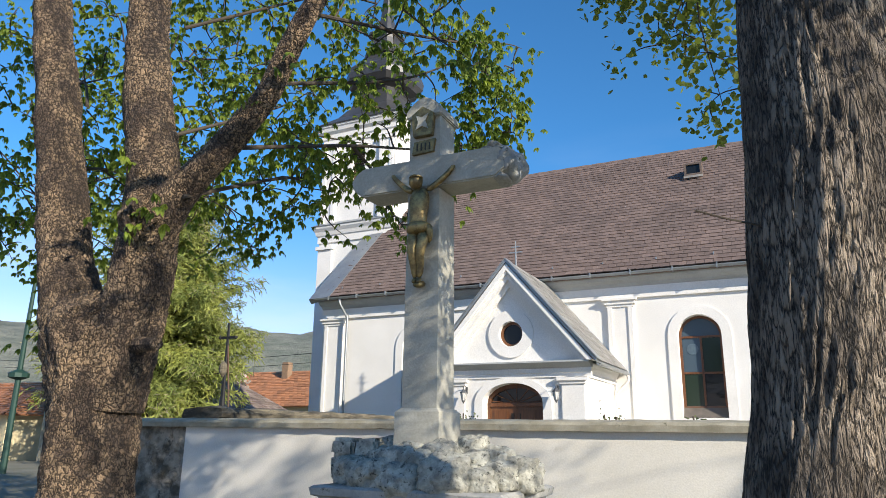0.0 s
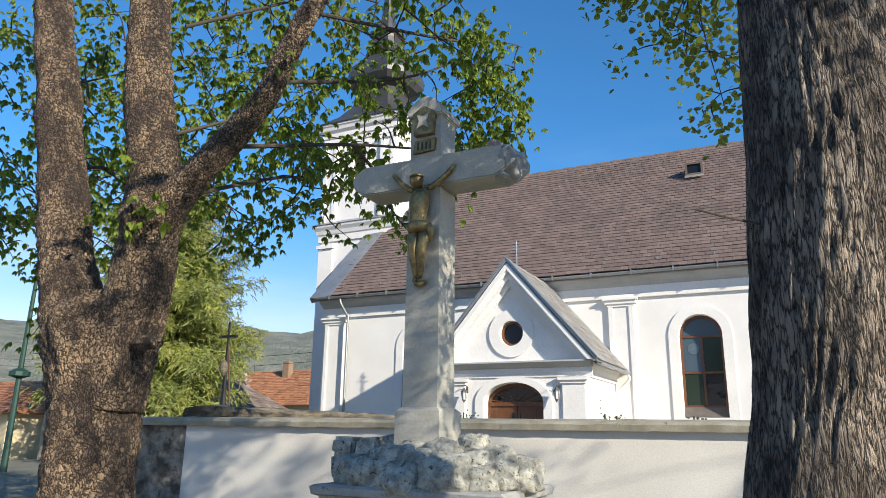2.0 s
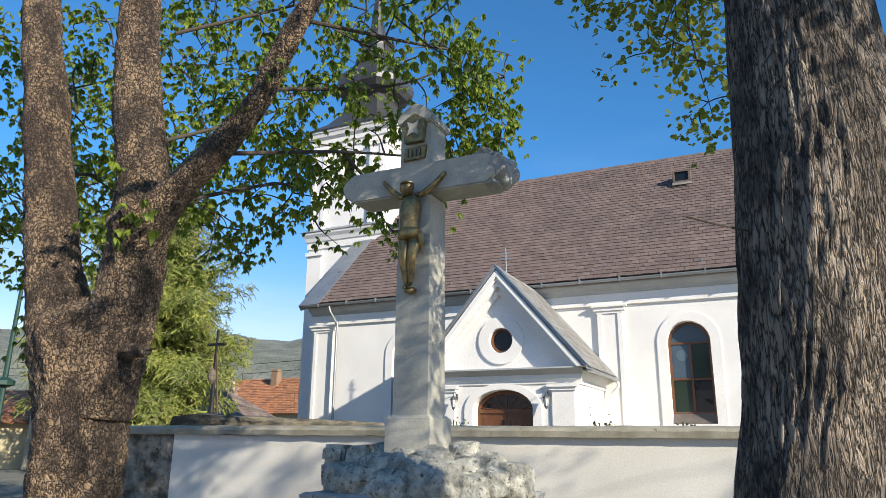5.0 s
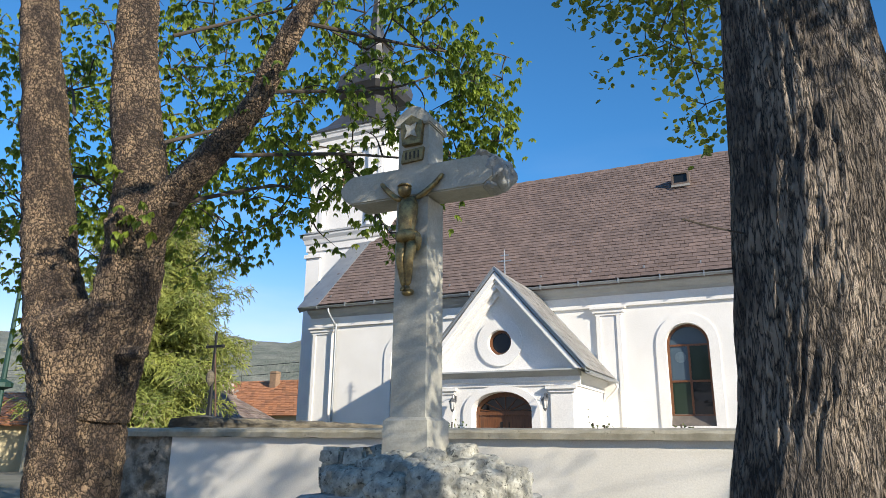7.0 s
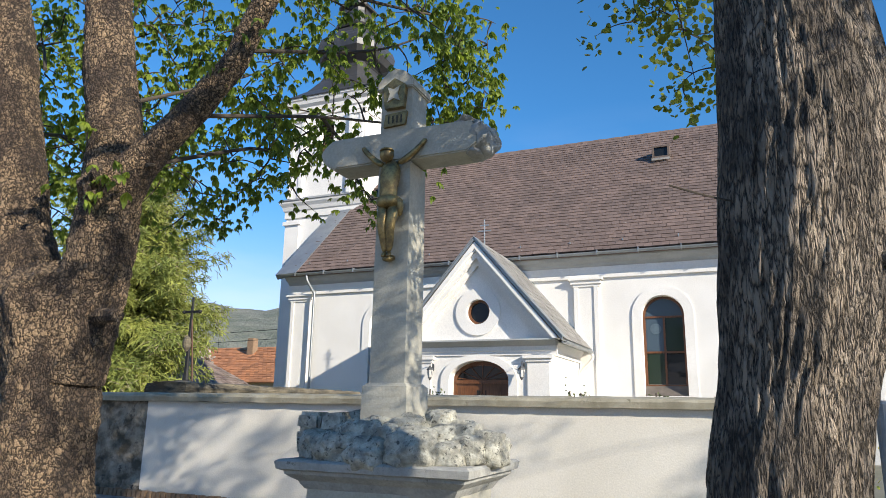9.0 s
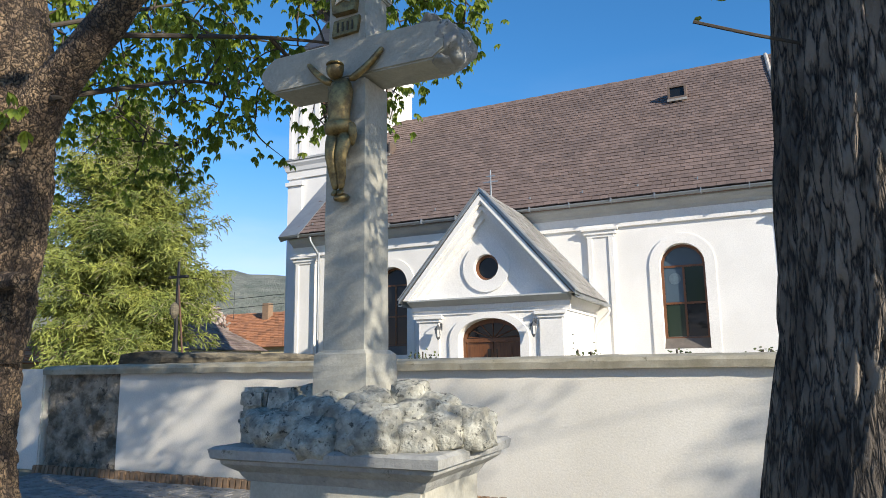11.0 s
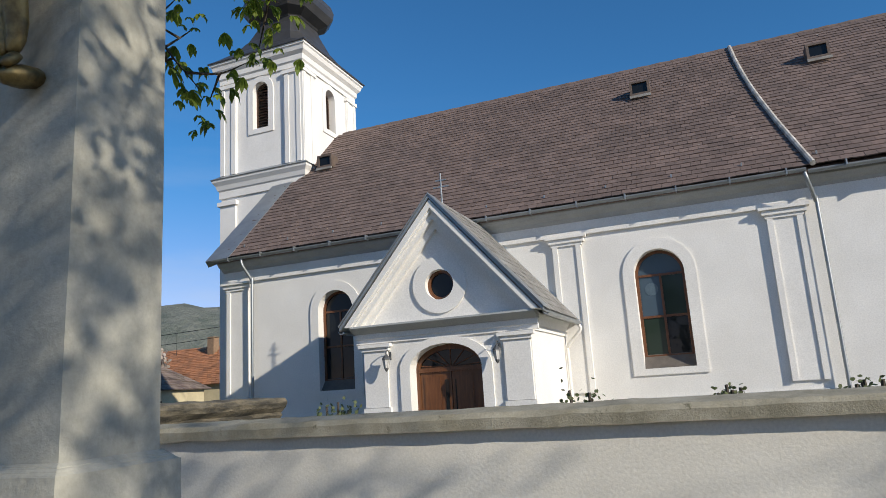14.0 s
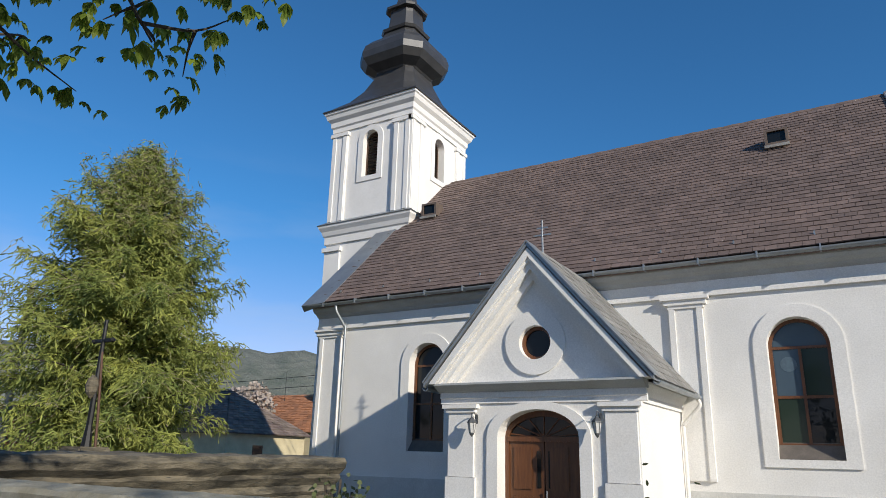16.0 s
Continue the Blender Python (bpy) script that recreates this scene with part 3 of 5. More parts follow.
# west verge flashing, gutter, downpipes
bm = bmesh.new()
for s0, s1, w0, w1 in ((-0.1, SL * 0.55, -0.5, 0.62),):
    a = Vector((0, *EAVE)) + slope_d * s0 + slope_n * 0.09
    b = Vector((0, *EAVE)) + slope_d * s1 + slope_n * 0.09
    vs4 = [bm.verts.new(p + Vector((x, 0, 0)) + slope_n * n_) for p in (a, b) for x, n_ in ((WX + w0, -0.3), (WX + w0, -0.02), (WX + w1, 0.02), (WX + w1, -0.08))]
    for k in range(4):
        bm.faces.new((vs4[k], vs4[(k + 1) % 4], vs4[4 + (k + 1) % 4], vs4[4 + k]))
    bm.faces.new(vs4[:4])
    bm.faces.new(vs4[4:][::-1])
part("verge_flashing", bm, ZINC, church)


def gutter(x0, x1, y, z, r=0.1):
    bm = bmesh.new()
    prof = [(y + r * math.cos(a), z + r * math.sin(a)) for a in (math.pi + math.pi * i / 8 for i in range(9))]
    prof += [(y + 0.8 * r * math.cos(a), z + 0.8 * r * math.sin(a)) for a in (2 * math.pi - math.pi * i / 8 for i in range(9))]
    return prism(prof, x0, x1, "x", bm)


part("gutter", gutter(WX - 0.2, 5.4, 31.16, 7.30), ZINC, church)
part("gutter", gutter(5.45, EX, 31.26, 7.26), ZINC, church)
for i in range(26):
    x = WX + 0.6 + i * 1.5
    part("gutter_bracket", box(x - 0.02, x + 0.02, 31.04, 31.3, 7.185, 7.36), ZINC, church)
for x, y in ((-13.95, NY - 0.28), (5.45, NY - 0.2)):
    part("downpipe", tube(spline([(x - 0.1, 31.18, 7.2), (x - 0.05, 31.2, 6.95), (x + 0.12, y, 6.4), (x + 0.14, y, 6.0), (x + 0.14, y, 0.1)], 5), [0.055] * 21, 10), ZINC, church, smooth=True)
# standing valley sheet with pale lip on the roof
pts = [Vector((0, *EAVE)) + slope_d * (SL * f) + slope_n * 0.12 + Vector((5.6 - 0.85 * f - 0.35 * math.sin(f * 2.4), 0, 0)) for f in (0.0, 0.12, 0.3, 0.55, 0.8, 1.0)]
part("roof_ridge_strip", tube(spline(pts, 4), [0.085] * 21, 8), mat("pale_mortar", (0.62, 0.59, 0.54), 0.9, second=(0.30, 0.28, 0.25), scale=3, fine=20, bump=0.5), church)
HATCH = mat("brown_painted_sheet", (0.16, 0.115, 0.085), 0.6, second=(0.10, 0.075, 0.06), scale=6, fine=40)
for x, s in ((0.92, 7.85), (7.2, 7.85), (-13.1, 7.0)):
    p = Vector((x, *EAVE)) + slope_d * s + slope_n * 0.05
    bm = pierced([(p.x - 0.38, p.z - 0.1), (p.x + 0.38, p.z - 0.1), (p.x + 0.38, p.z + 0.5), (p.x - 0.38, p.z + 0.5)], [[(p.x - 0.29, p.z + 0.0), (p.x + 0.29, p.z + 0.0), (p.x + 0.29, p.z + 0.42), (p.x - 0.29, p.z + 0.42)]], p.y - 0.36, p.y - 0.26)
    box(p.x - 0.38, p.x + 0.38, p.y - 0.262, p.y + 0.25, p.z - 0.1, p.z + 0.5, 0, bm)
    rw = part("roof_window", bm, HATCH, church, "small brown roof hatch")
    part("roof_window_apron", box(p.x - 0.40, p.x + 0.40, p.y - 0.46, p.y - 0.362, p.z - 0.22, p.z - 0.12), PTILE, rw)
    part("roof_window_pane", box(p.x - 0.30, p.x + 0.30, p.y - 0.29, p.y - 0.28, p.z - 0.01, p.z + 0.43), GLASS, rw)
for i in range(20):
    p = Vector((WX + 1.0 + i * 2.0, *EAVE)) + slope_d * 0.55 + slope_n * 0.06
    part("snow_hook", box(p.x - 0.02, p.x + 0.02, p.y - 0.02, p.y + 0.02, p.z, p.z + 0.13), ZINC, church)
bm = tube([(-4.45, 28.05, 7.1), (-4.45, 28.05, 8.05)], [0.03, 0.02], 6)
box(-4.70, -4.20, 28.04, 28.06, 7.62, 7.66, 0, bm)
box(-4.61, -4.29, 28.04, 28.06, 7.82, 7.86, 0, bm)
part("porch_finial", bm, ZINC, church, "slim metal double cross on the porch ridge")

# ---- porch ----
PX, PY, PH = -4.45, 27.5, 2.45
door_hole = arch(PX - 1.03, PX + 1.05, 0.0, 2.42, 0.64)
oc = (-4.46, 4.68)
part("porch_wall", pierced([(PX - PH, 0), (PX + PH, 0), (PX + PH, 3.5), (PX + 0.02, 6.62), (PX - 0.02, 6.62), (PX - PH, 3.5)], [door_hole, ring_of(*oc, 0.42)], PY, PY + 0.45), PLASTER, church)
for x in (PX - PH, PX + PH - 0.4):
    part("porch_wall", box(x, x + 0.4, PY + 0.45, NY, 0, 3.5), PLASTER, church)
prof = [(PY + 0.05, 3.22), (PY - 0.05, 3.22), (PY - 0.05, 3.34), (PY - 0.09, 3.36), (PY - 0.09, 3.5), (PY - 0.2, 3.54), (PY - 0.36, 3.62), (PY - 0.42, 3.66), (PY - 0.42, 3.71), (PY + 0.05, 3.76)]
part("porch_cornice", prism(prof[:5] + [(PY + 0.05, 3.5)], PX - PH - 0.22, PX + PH + 0.22, "x"), PLASTER, church)
part("porch_cornice_top", prism([(PY + 0.05, 3.502), (PY - 0.09, 3.502)] + prof[5:], PX - PH - 0.24, PX + PH + 0.24, "x"), GREYC, church)
for s in (-1, 1):
    x0 = PX + s * PH
    prof = [(x0 - s * 0.05, 3.22), (x0 + s * 0.05, 3.22), (x0 + s * 0.05, 3.36), (x0 + s * 0.12, 3.5), (x0 + s * 0.2, 3.62), (x0 + s * 0.2, 3.66), (x0 - s * 0.05, 3.66)]
    part("porch_cornice", prism(prof, PY + 0.06, NY, "y"), PLASTER, church)
    # raking cornice in two steps
    for d0, d1, y0, y1 in ((0.0, 0.15, PY - 0.46, PY + 0.06), (0.15, 0.21, PY - 0.40, PY + 0.055), (0.21, 0.34, PY - 0.32, PY + 0.05), (0.34, 0.50, PY - 0.14, PY + 0.045)):
        tip, foot = (PX, 7.02), (PX + s * 2.82, 3.70)
        n_ = Vector((-(foot[1] - tip[1]) * s, (foot[0] - tip[0]) * s)).normalized()
        inward = Vector((-n_.x, -n_.y)) if n_.y > 0 else n_
        k = 1 / abs(n_.y)
        part("raking_cornice", prism([(tip[0], tip[1] - d0 * k), (foot[0] - s * d0 * 1.25, foot[1]), (foot[0] - s * d1 * 1.25, foot[1]), (tip[0], tip[1] - d1 * k)], y0, y1), PLASTER, church)
    # pilaster pair beside the door
    c = PX + s * 2.06
    part("porch_pilaster", box(c - 0.36, c + 0.36, PY - 0.07, PY, 1.45, 3.0), PLASTER, church)
    bm = box(c - 0.42, c + 0.42, PY - 0.12, PY, 3.0, 3.1)
    box(c - 0.5, c + 0.5, PY - 0.18, PY, 3.1, 3.2, 0, bm)
    part("porch_capital", bm, PLASTER, church)
    part("porch_plinth", box(c - 0.42, c + 0.42, PY - 0.09, PY, 0, 1.44), PLASTER, church)
    # roof slope
    part("porch_roof", prism([(PX, 7.06), (PX + s * 2.95, 3.62), (PX + s * 2.95, 3.72), (PX, 7.16)], PY - 0.5, 31.9), ZINC, church, "low grey roof of the porch")
    part("porch_verge", prism([(PX, 7.165), (PX + s * 2.97, 3.725), (PX + s * 2.97, 3.765), (PX, 7.205)], PY - 0.53, PY + 0.05), ZINC, church)
    vs, fs = [], []
    d = Vector((s * 2.95, 0, -3.44)).normalized()
    nn = Vector((s * 3.44, 0, 2.95)).normalized()
    for r in range(15):
        for q in range(14):
            p = Vector((PX, PY - 0.4 + q * 0.3 + 0.15 * (r % 2), 7.17)) + d * (r * 0.3 + 0.05) + nn * rng.uniform(0.004, 0.015)
            k = len(vs)
            vs += [p, p + d * 0.34 + nn * 0.012, p + d * 0.34 + nn * 0.012 + Vector((0, 0.29, 0)), p + Vector((0, 0.29, 0)), p + d * 0.34 - nn * 0.012, p + d * 0.34 + Vector((0, 0.29, 0)) - nn * 0.012]
            fs += [(k, k + 1, k + 2, k + 3), (k + 1, k + 4, k + 5, k + 2)]
    tagged(raw("porch_tiles", vs, fs, PTILE, church), "grey-brown tile courses on the porch roof", kind="stuff")
    gx_ = PX + s * 2.98
    prof = [(gx_ + 0.09 * math.cos(a), 3.62 + 0.09 * math.sin(a)) for a in (math.pi + math.pi * i / 8 for i in range(9))] + [(gx_ + 0.07 * math.cos(a), 3.62 + 0.07 * math.sin(a)) for a in (2 * math.pi - math.pi * i / 8 for i in range(9))]
    part("porch_gutter", prism(prof, PY - 0.35, NY - 0.3), ZINC, church)
    part("porch_downpipe", tube(spline([(gx_, NY - 0.4, 3.55), (gx_ + s * 0.02, NY - 0.38, 3.35), (PX + s * 2.56, NY - 0.3, 2.9), (PX + s * 2.54, NY - 0.3, 2.6), (PX + s * 2.54, NY - 0.3, 0.1)], 5), [0.05] * 21, 10), PLASTER, church, smooth=True)
part("door_surround", band(arch(PX - 1.33, PX + 1.35, 0.0, 2.42, 0.84), arch(PX - 1.035, PX + 1.055, 0.0, 2.42, 0.645), PY - 0.06, PY + 0.002), PLASTER, church)
part("oculus_rim", band(ring_of(*oc, 0.80), ring_of(*oc, 0.422), PY - 0.06, PY + 0.002), PLASTER, church)
ow = part("oculus_window", band(ring_of(*oc, 0.44), ring_of(*oc, 0.335), PY + 0.13, PY + 0.24), OAK, church, "round brown wooden window frame")
part("pane", prism(ring_of(*oc, 0.36), PY + 0.19, PY + 0.2), GLASS, ow)
# double door set back in the arch
door = part("door", band(arch(PX - 1.06, PX + 1.08, 0, 2.42, 0.66), arch(PX - 0.93, PX + 0.95, 0.02, 2.36, 0.56), PY + 0.370, PY + 0.490), OAK, church, "arched brown double door with panels")
part("transom", box(PX - 0.95, PX + 0.97, PY + 0.350, PY + 0.470, 2.32, 2.44), OAK, door)
part("fanlight", prism(arch(PX - 0.95, PX + 0.97, 2.38, 2.38, 0.56), PY + 0.430, PY + 0.440), GLASS, door)
for i in range(7):
    a = math.pi * (i + 0.5) / 7
    part("fanlight_ray", tube([(PX, PY + 0.420, 2.42), (PX + 0.95 * math.cos(a), PY + 0.420, 2.38 + 0.55 * math.sin(a))], [0.02, 0.02], 6), OAK, door)
for s in (-1, 1):
    c = PX + 0.01 + s * 0.475
    leaf = part("door_leaf", box(c - 0.465, c + 0.465, PY + 0.410, PY + 0.470, 0.02, 2.32), OAK, door)
    for z0, z1 in ((0.15, 0.62), (0.74, 0.86), (0.95, 1.07), (1.2, 2.2)):
        part("door_panel", box(c - 0.35, c + 0.15 * (1 if z0 > 1.1 else 2.3), PY + 0.385, PY + 0.420, z0, z1, 0.015), OAK, leaf)
    part("door_slot", box(c - s * 0.33 - 0.05, c - s * 0.33 + 0.05, PY + 0.395, PY + 0.406, 1.25, 2.1), GLASS, leaf)
part("door_handle", tube([(PX + 0.08, PY + 0.330, 1.02), (PX + 0.08, PY + 0.330, 1.2)], [0.02, 0.02], 8), ZINC, door, "metal door handle")


def wall_lantern(x):
    t = thing("wall_lantern", x, PY - 0.07, 2.7, "grey metal wall lantern with glass on the porch", "lantern", "porch lanterns")
    part("back_plate", box(x - 0.04, x + 0.04, PY - 0.1, PY - 0.07, 2.72, 2.95, 0.01), LANTERN, t)
    part("arm", tube(spline([(x, PY - 0.09, 2.85), (x, PY - 0.2, 2.98), (x, PY - 0.33, 2.95), (x, PY - 0.33, 2.86)], 4), [0.014] * 13, 6), LANTERN, t)
    part("roof", lathe([(0.02, 2.88), (0.05, 2.84), (0.12, 2.76), (0.125, 2.74)], x, PY - 0.33, 6), LANTERN, t)
    part("glass", lathe([(0.10, 2.74), (0.06, 2.5)], x, PY - 0.33, 6), PLINTH, t, "pale lantern glass")
    for k in range(6):
        a = 2 * math.pi * (k + 0.5) / 6
        part("bar", tube([(x + 0.103 * math.cos(a), PY - 0.33 + 0.103 * math.sin(a), 2.74), (x + 0.062 * math.cos(a), PY - 0.33 + 0.062 * math.sin(a), 2.5)], [0.008, 0.008], 4), LANTERN, t)
    part("finial", lathe([(0.065, 2.5), (0.05, 2.46), (0.012, 2.4)], x, PY - 0.33, 6), LANTERN, t)


wall_lantern(-6.05)
wall_lantern(-2.86)

# ---- tower ----
TX0, TX1, TY0, TY1 = -18.9, -14.2, 35.9, 40.9
TCX, TCY = (TX0 + TX1) / 2, (TY0 + TY1) / 2
tower = part("tower_wall", pierced([(TX0, 0), (TX1, 0), (TX1, 18.0), (TX0, 18.0)], [arch(TCX - 0.44, TCX + 0.44, 14.7, 16.65)], TY0, TY0 + 0.5), PLASTER, church)
part("tower_wall", pierced([(TY0 + 0.5, 0), (TY1, 0), (TY1, 18.0), (TY0 + 0.5, 18.0)], [arch(TCY - 0.44, TCY + 0.44, 14.9, 16.65)], TX1 - 0.5, TX1, "x"), PLASTER, church)
part("tower_wall", box(TX0, TX0 + 0.5, TY0 + 0.5, TY1, 0, 18.0), PLASTER, church)
part("tower_wall", box(TX0 + 0.5, TX1 - 0.5, TY1 - 0.5, TY1, 0, 18.0), PLASTER, church)


def tower_ring(rows, name, material):
    """A moulding that runs round the tower: rows of (out, height)."""
    bm = bmesh.new()
    rings = []
    for o, z in rows:
        rings.append([bm.verts.new(p) for p in ((TX0 - o, TY0 - o, z), (TX1 + o, TY0 - o, z), (TX1 + o, TY1 + o, z), (TX0 - o, TY1 + o, z))])
    for r0, r1 in zip(rings, rings[1:]):
        for k in range(4):
            bm.faces.new((r0[k], r0[(k + 1) % 4], r1[(k + 1) % 4], r1[k]))
    return part(name, bm, material, church)


tower_ring([(0, 11.5), (0.08, 11.5), (0.08, 11.85), (0.14, 11.92), (0.2, 12.12), (0.32, 12.3), (0.34, 12.42), (0, 12.6)], "tower_belt", PLASTER)
tower_ring([(0.36, 12.40), (0.38, 12.44), (0.0, 12.68), (0, 12.62)], "belt_flashing", ZINC)
tower_ring([(0, 17.4), (0.07, 17.4), (0.07, 17.62), (0.14, 17.7), (0.16, 17.95), (0.3, 18.1), (0.36, 18.3), (0.42, 18.35), (0.42, 18.5), (0, 18.55)], "tower_cornice", PLASTER)
for x0, x1, y0, y1 in ((TX0, TX0 + 0.95, TY0 - 0.1, TY0), (TX1 - 0.95, TX1, TY0 - 0.1, TY0), (TX1, TX1 + 0.1, TY0 - 0.1, TY0 + 0.95), (TX1, TX1 + 0.1, TY1 - 0.95, TY1)):
    part("tower_pilaster", box(x0, x1, y0, y1, 12.62, 17.1), PLASTER, church)
    part("tower_capital", box(x0 - 0.08, x1 + 0.08, y0 - 0.08, y1 + 0.08, 17.1, 17.28), PLASTER, church)
    south = y1 - y0 < 0.2
    bm = bmesh.new()
    for f in (0.04, 0.72):
        if south:
            box(x0 + f * 0.95, x0 + f * 0.95 + 0.23, y0 - 0.04, y0, 12.62, 17.1, 0, bm)
        else:
            box(x1, x1 + 0.04, y0 + f * 0.95, y0 + f * 0.95 + 0.23, 12.62, 17.1, 0, bm)
    part("tower_pilaster_edge", bm, PLASTER, church)
part("tower_pilaster", box(TX0, TX0 + 0.9, TY0 - 0.1, TY0, 0, 11.1), PLASTER, church)
part("tower_capital", box(TX0 - 0.1, TX0 + 1.0, TY0 - 0.2, TY0, 11.1, 11.3), PLASTER, church)
part("tower_surround", band(arch(TCX - 0.74, TCX + 0.74, 14.45, 16.65), arch(TCX - 0.442, TCX + 0.442, 14.7, 16.65), TY0 - 0.05, TY0 + 0.002), PLASTER, church)
part("tower_surround", band(arch(TCY - 0.74, TCY + 0.74, 14.65, 16.65), arch(TCY - 0.442, TCY + 0.442, 14.9, 16.65), TX1 - 0.002, TX1 + 0.05, "x"), PLASTER, church)
lv = part("louvre_window", band(arch(TCX - 0.46, TCX + 0.46, 14.7, 16.65), arch(TCX - 0.36, TCX + 0.36, 14.8, 16.65), TY0 + 0.26, TY0 + 0.34), LOUVRE, church, "brown louvred belfry window")
lv2 = part("louvre_window", band(arch(TCY - 0.46, TCY + 0.46, 14.9, 16.65), arch(TCY - 0.36, TCY + 0.36, 15.0, 16.65), TX1 - 0.4, TX1 - 0.32, "x"), LOUVRE, church, "brown louvred belfry window")
for i in range(15):
    z = 14.82 + i * 0.145
    h = 0.38 if z < 16.65 else math.sqrt(max(0.38 ** 2 - (z - 16.65) ** 2, 0.01))
    bm = prism([(TY0 + 0.26, z), (TY0 + 0.28, z - 0.01), (TY0 + 0.4, z + 0.12), (TY0 + 0.38, z + 0.13)], TCX - h, TCX + h, "x")
    part("slat", bm, LOUVRE, lv)
    if z > 15.0:
        part("slat", prism([(TX1 - 0.26, z), (TX1 - 0.28, z - 0.01), (TX1 - 0.4, z + 0.12), (TX1 - 0.38, z + 0.13)], TCY - h, TCY + h, "y"), LOUVRE, lv2)

# tower helm: flared skirt, onion, stepped lantern, spire
helm = bmesh.new()
rings = []
outline = [(2.82, 2.97, 18.52), (2.2, 2.35, 19.1), (1.65, 1.75, 19.9), (1.28, 1.3, 20.8), (1.18, 1.18, 21.2)]
for hx, hy, z in outline:
    c = min(hx, hy) * (0.10 if z < 18.6 else 0.25)
    rings.append([helm.verts.new((TCX + x, TCY + y, z)) for x, y in ((-hx + c, -hy), (hx - c, -hy), (hx, -hy + c), (hx, hy - c), (hx - c, hy), (-hx + c, hy), (-hx, hy - c), (-hx, -hy + c))])
for r0, r1 in zip(rings, rings[1:]):
    for k in range(8):
        helm.faces.new((r0[k], r0[(k + 1) % 8], r1[(k + 1) % 8], r1[k]))
part("helm_skirt", helm, LEAD, church, "dark sheet-metal flared tower roof")
part("helm_eaves", box(TCX - 2.84, TCX + 2.84, TCY - 2.99, TCY + 2.99, 18.46, 18.52), LEAD, church)


def octo(profile, name):
    bm = bmesh.new()
    rings = []
    for r, z in profile:
        c = r * 0.36
        rings.append([bm.verts.new((TCX + x, TCY + y, z)) for x, y in ((-r + c, -r), (r - c, -r), (r, -r + c), (r, r - c), (r - c, r), (-r + c, r), (-r, r - c), (-r, -r + c))])
    for r0, r1 in zip(rings, rings[1:]):
        for k in range(8):
            bm.faces.new((r0[k], r0[(k + 1) % 8], r1[(k + 1) % 8], r1[k]))
    bm.faces.new(rings[-1])
    return part(name, bm, LEAD, church)


octo([(1.22, 21.1), (1.3, 21.2), (1.75, 21.45), (1.98, 21.8), (2.02, 22.15), (1.9, 22.55), (1.55, 22.95), (1.15, 23.3), (0.95, 23.7)], "helm_onion")
octo([(0.9, 23.7), (1.05, 23.72), (1.12, 23.85), (0.85, 24.0), (0.75, 24.9), (0.74, 25.2)], "helm_lantern")
octo([(0.74, 25.2), (0.95, 25.2), (0.98, 25.32), (0.55, 25.6), (0.35, 26.6), (0.22, 28.2), (0.08, 31.0)], "helm_spire")
octo([(0.03, 31.0), (0.2, 31.1), (0.22, 31.3), (0.05, 31.45)], "helm_ball")
tw = bmesh.new()
box(TCX - 0.04, TCX + 0.04, TCY - 0.04, TCY + 0.04, 31.4, 33.0, 0, tw)
box(TCX - 0.5, TCX + 0.5, TCY - 0.035, TCY + 0.035, 32.3, 32.38, 0, tw)
part("tower_cross", tw, IRON, church)


# ---- wayside cross ----
CX, CY = 0.65, 11.65
cross = thing("wayside_cross", CX, CY, 0, "tall white-painted stone wayside cross on a moulded pedestal", "stone cross")
part("pedestal", box(0.02, 1.40, 11.25, 12.15, 0.1, 0.86, 0.02), CROSSP, cross, "whitewashed pedestal block")
part("pedestal_foot", box(-0.08, 1.5, 11.15, 12.25, 0.0, 0.12, 0.02), CROSSP, cross)
bm = bmesh.new()
rings = []
for o, z in ((-0.0, 0.80), (0.03, 0.84), (0.05, 0.87), (0.10, 0.90), (0.14, 0.93), (0.145, 0.955), (0.19, 0.97), (0.20, 1.03), (0.17, 1.05)):
    pts = []
    for (xa, ya), (xb, yb) in zip(((0.02, 11.25), (1.40, 11.25), (1.40, 12.15), (0.02, 12.15)), ((1.40, 11.25), (1.40, 12.15), (0.02, 12.15), (0.02, 11.25))):
        for k in range(10):
            f = k / 10
            x, y = xa + (xb - xa) * f, ya + (yb - ya) * f
            cx_, cy_ = (x - 0.71) / 0.69, (y - 11.7) / 0.45
            w = 0.012 * noise.noise(Vector((x * 6, y * 6, z * 9)))
            pts.append(bm.verts.new((x + (o + w) * (1 if cx_ > 0.999 else -1 if cx_ < -0.999 else cx_), y + (o + w) * (1 if cy_ > 0.999 else -1 if cy_ < -0.999 else cy_), z + w * 0.5)))
    rings.append(pts)
for r0, r1 in zip(rings, rings[1:]):
    for k in range(40):
        bm.faces.new((r0[k], r0[(k + 1) % 40], r1[(k + 1) % 40], r1[k]))
bm.faces.new(rings[-1])
part("pedestal_cap", bm, CROSSG, cross, "chipped grey moulded cap")


def rock(x, y, z, rx, ry, rz, seed, angular=0.0):
    bm = bmesh.new()
    bmesh.ops.create_icosphere(bm, subdivisions=4, radius=1.0)
    for v in bm.verts:
        d = v.co.normalized()
        s = Vector((seed * 3.1, seed * 1.7, seed))
        k = 1 + 0.28 * noise.noise(d * 1.3 + s) + 0.16 * noise.noise(d * 3.1 + s) + 0.07 * noise.noise(d * 7 + s) + 0.035 * noise.noise(d * 15 + s)
        q = max(abs(d.x), abs(d.y), abs(d.z))
        k *= (1 - angular) + angular / q * 0.85
        v.co = Vector((x + d.x * rx * k, y + d.y * ry * k, z + d.z * rz * k))
    return bm


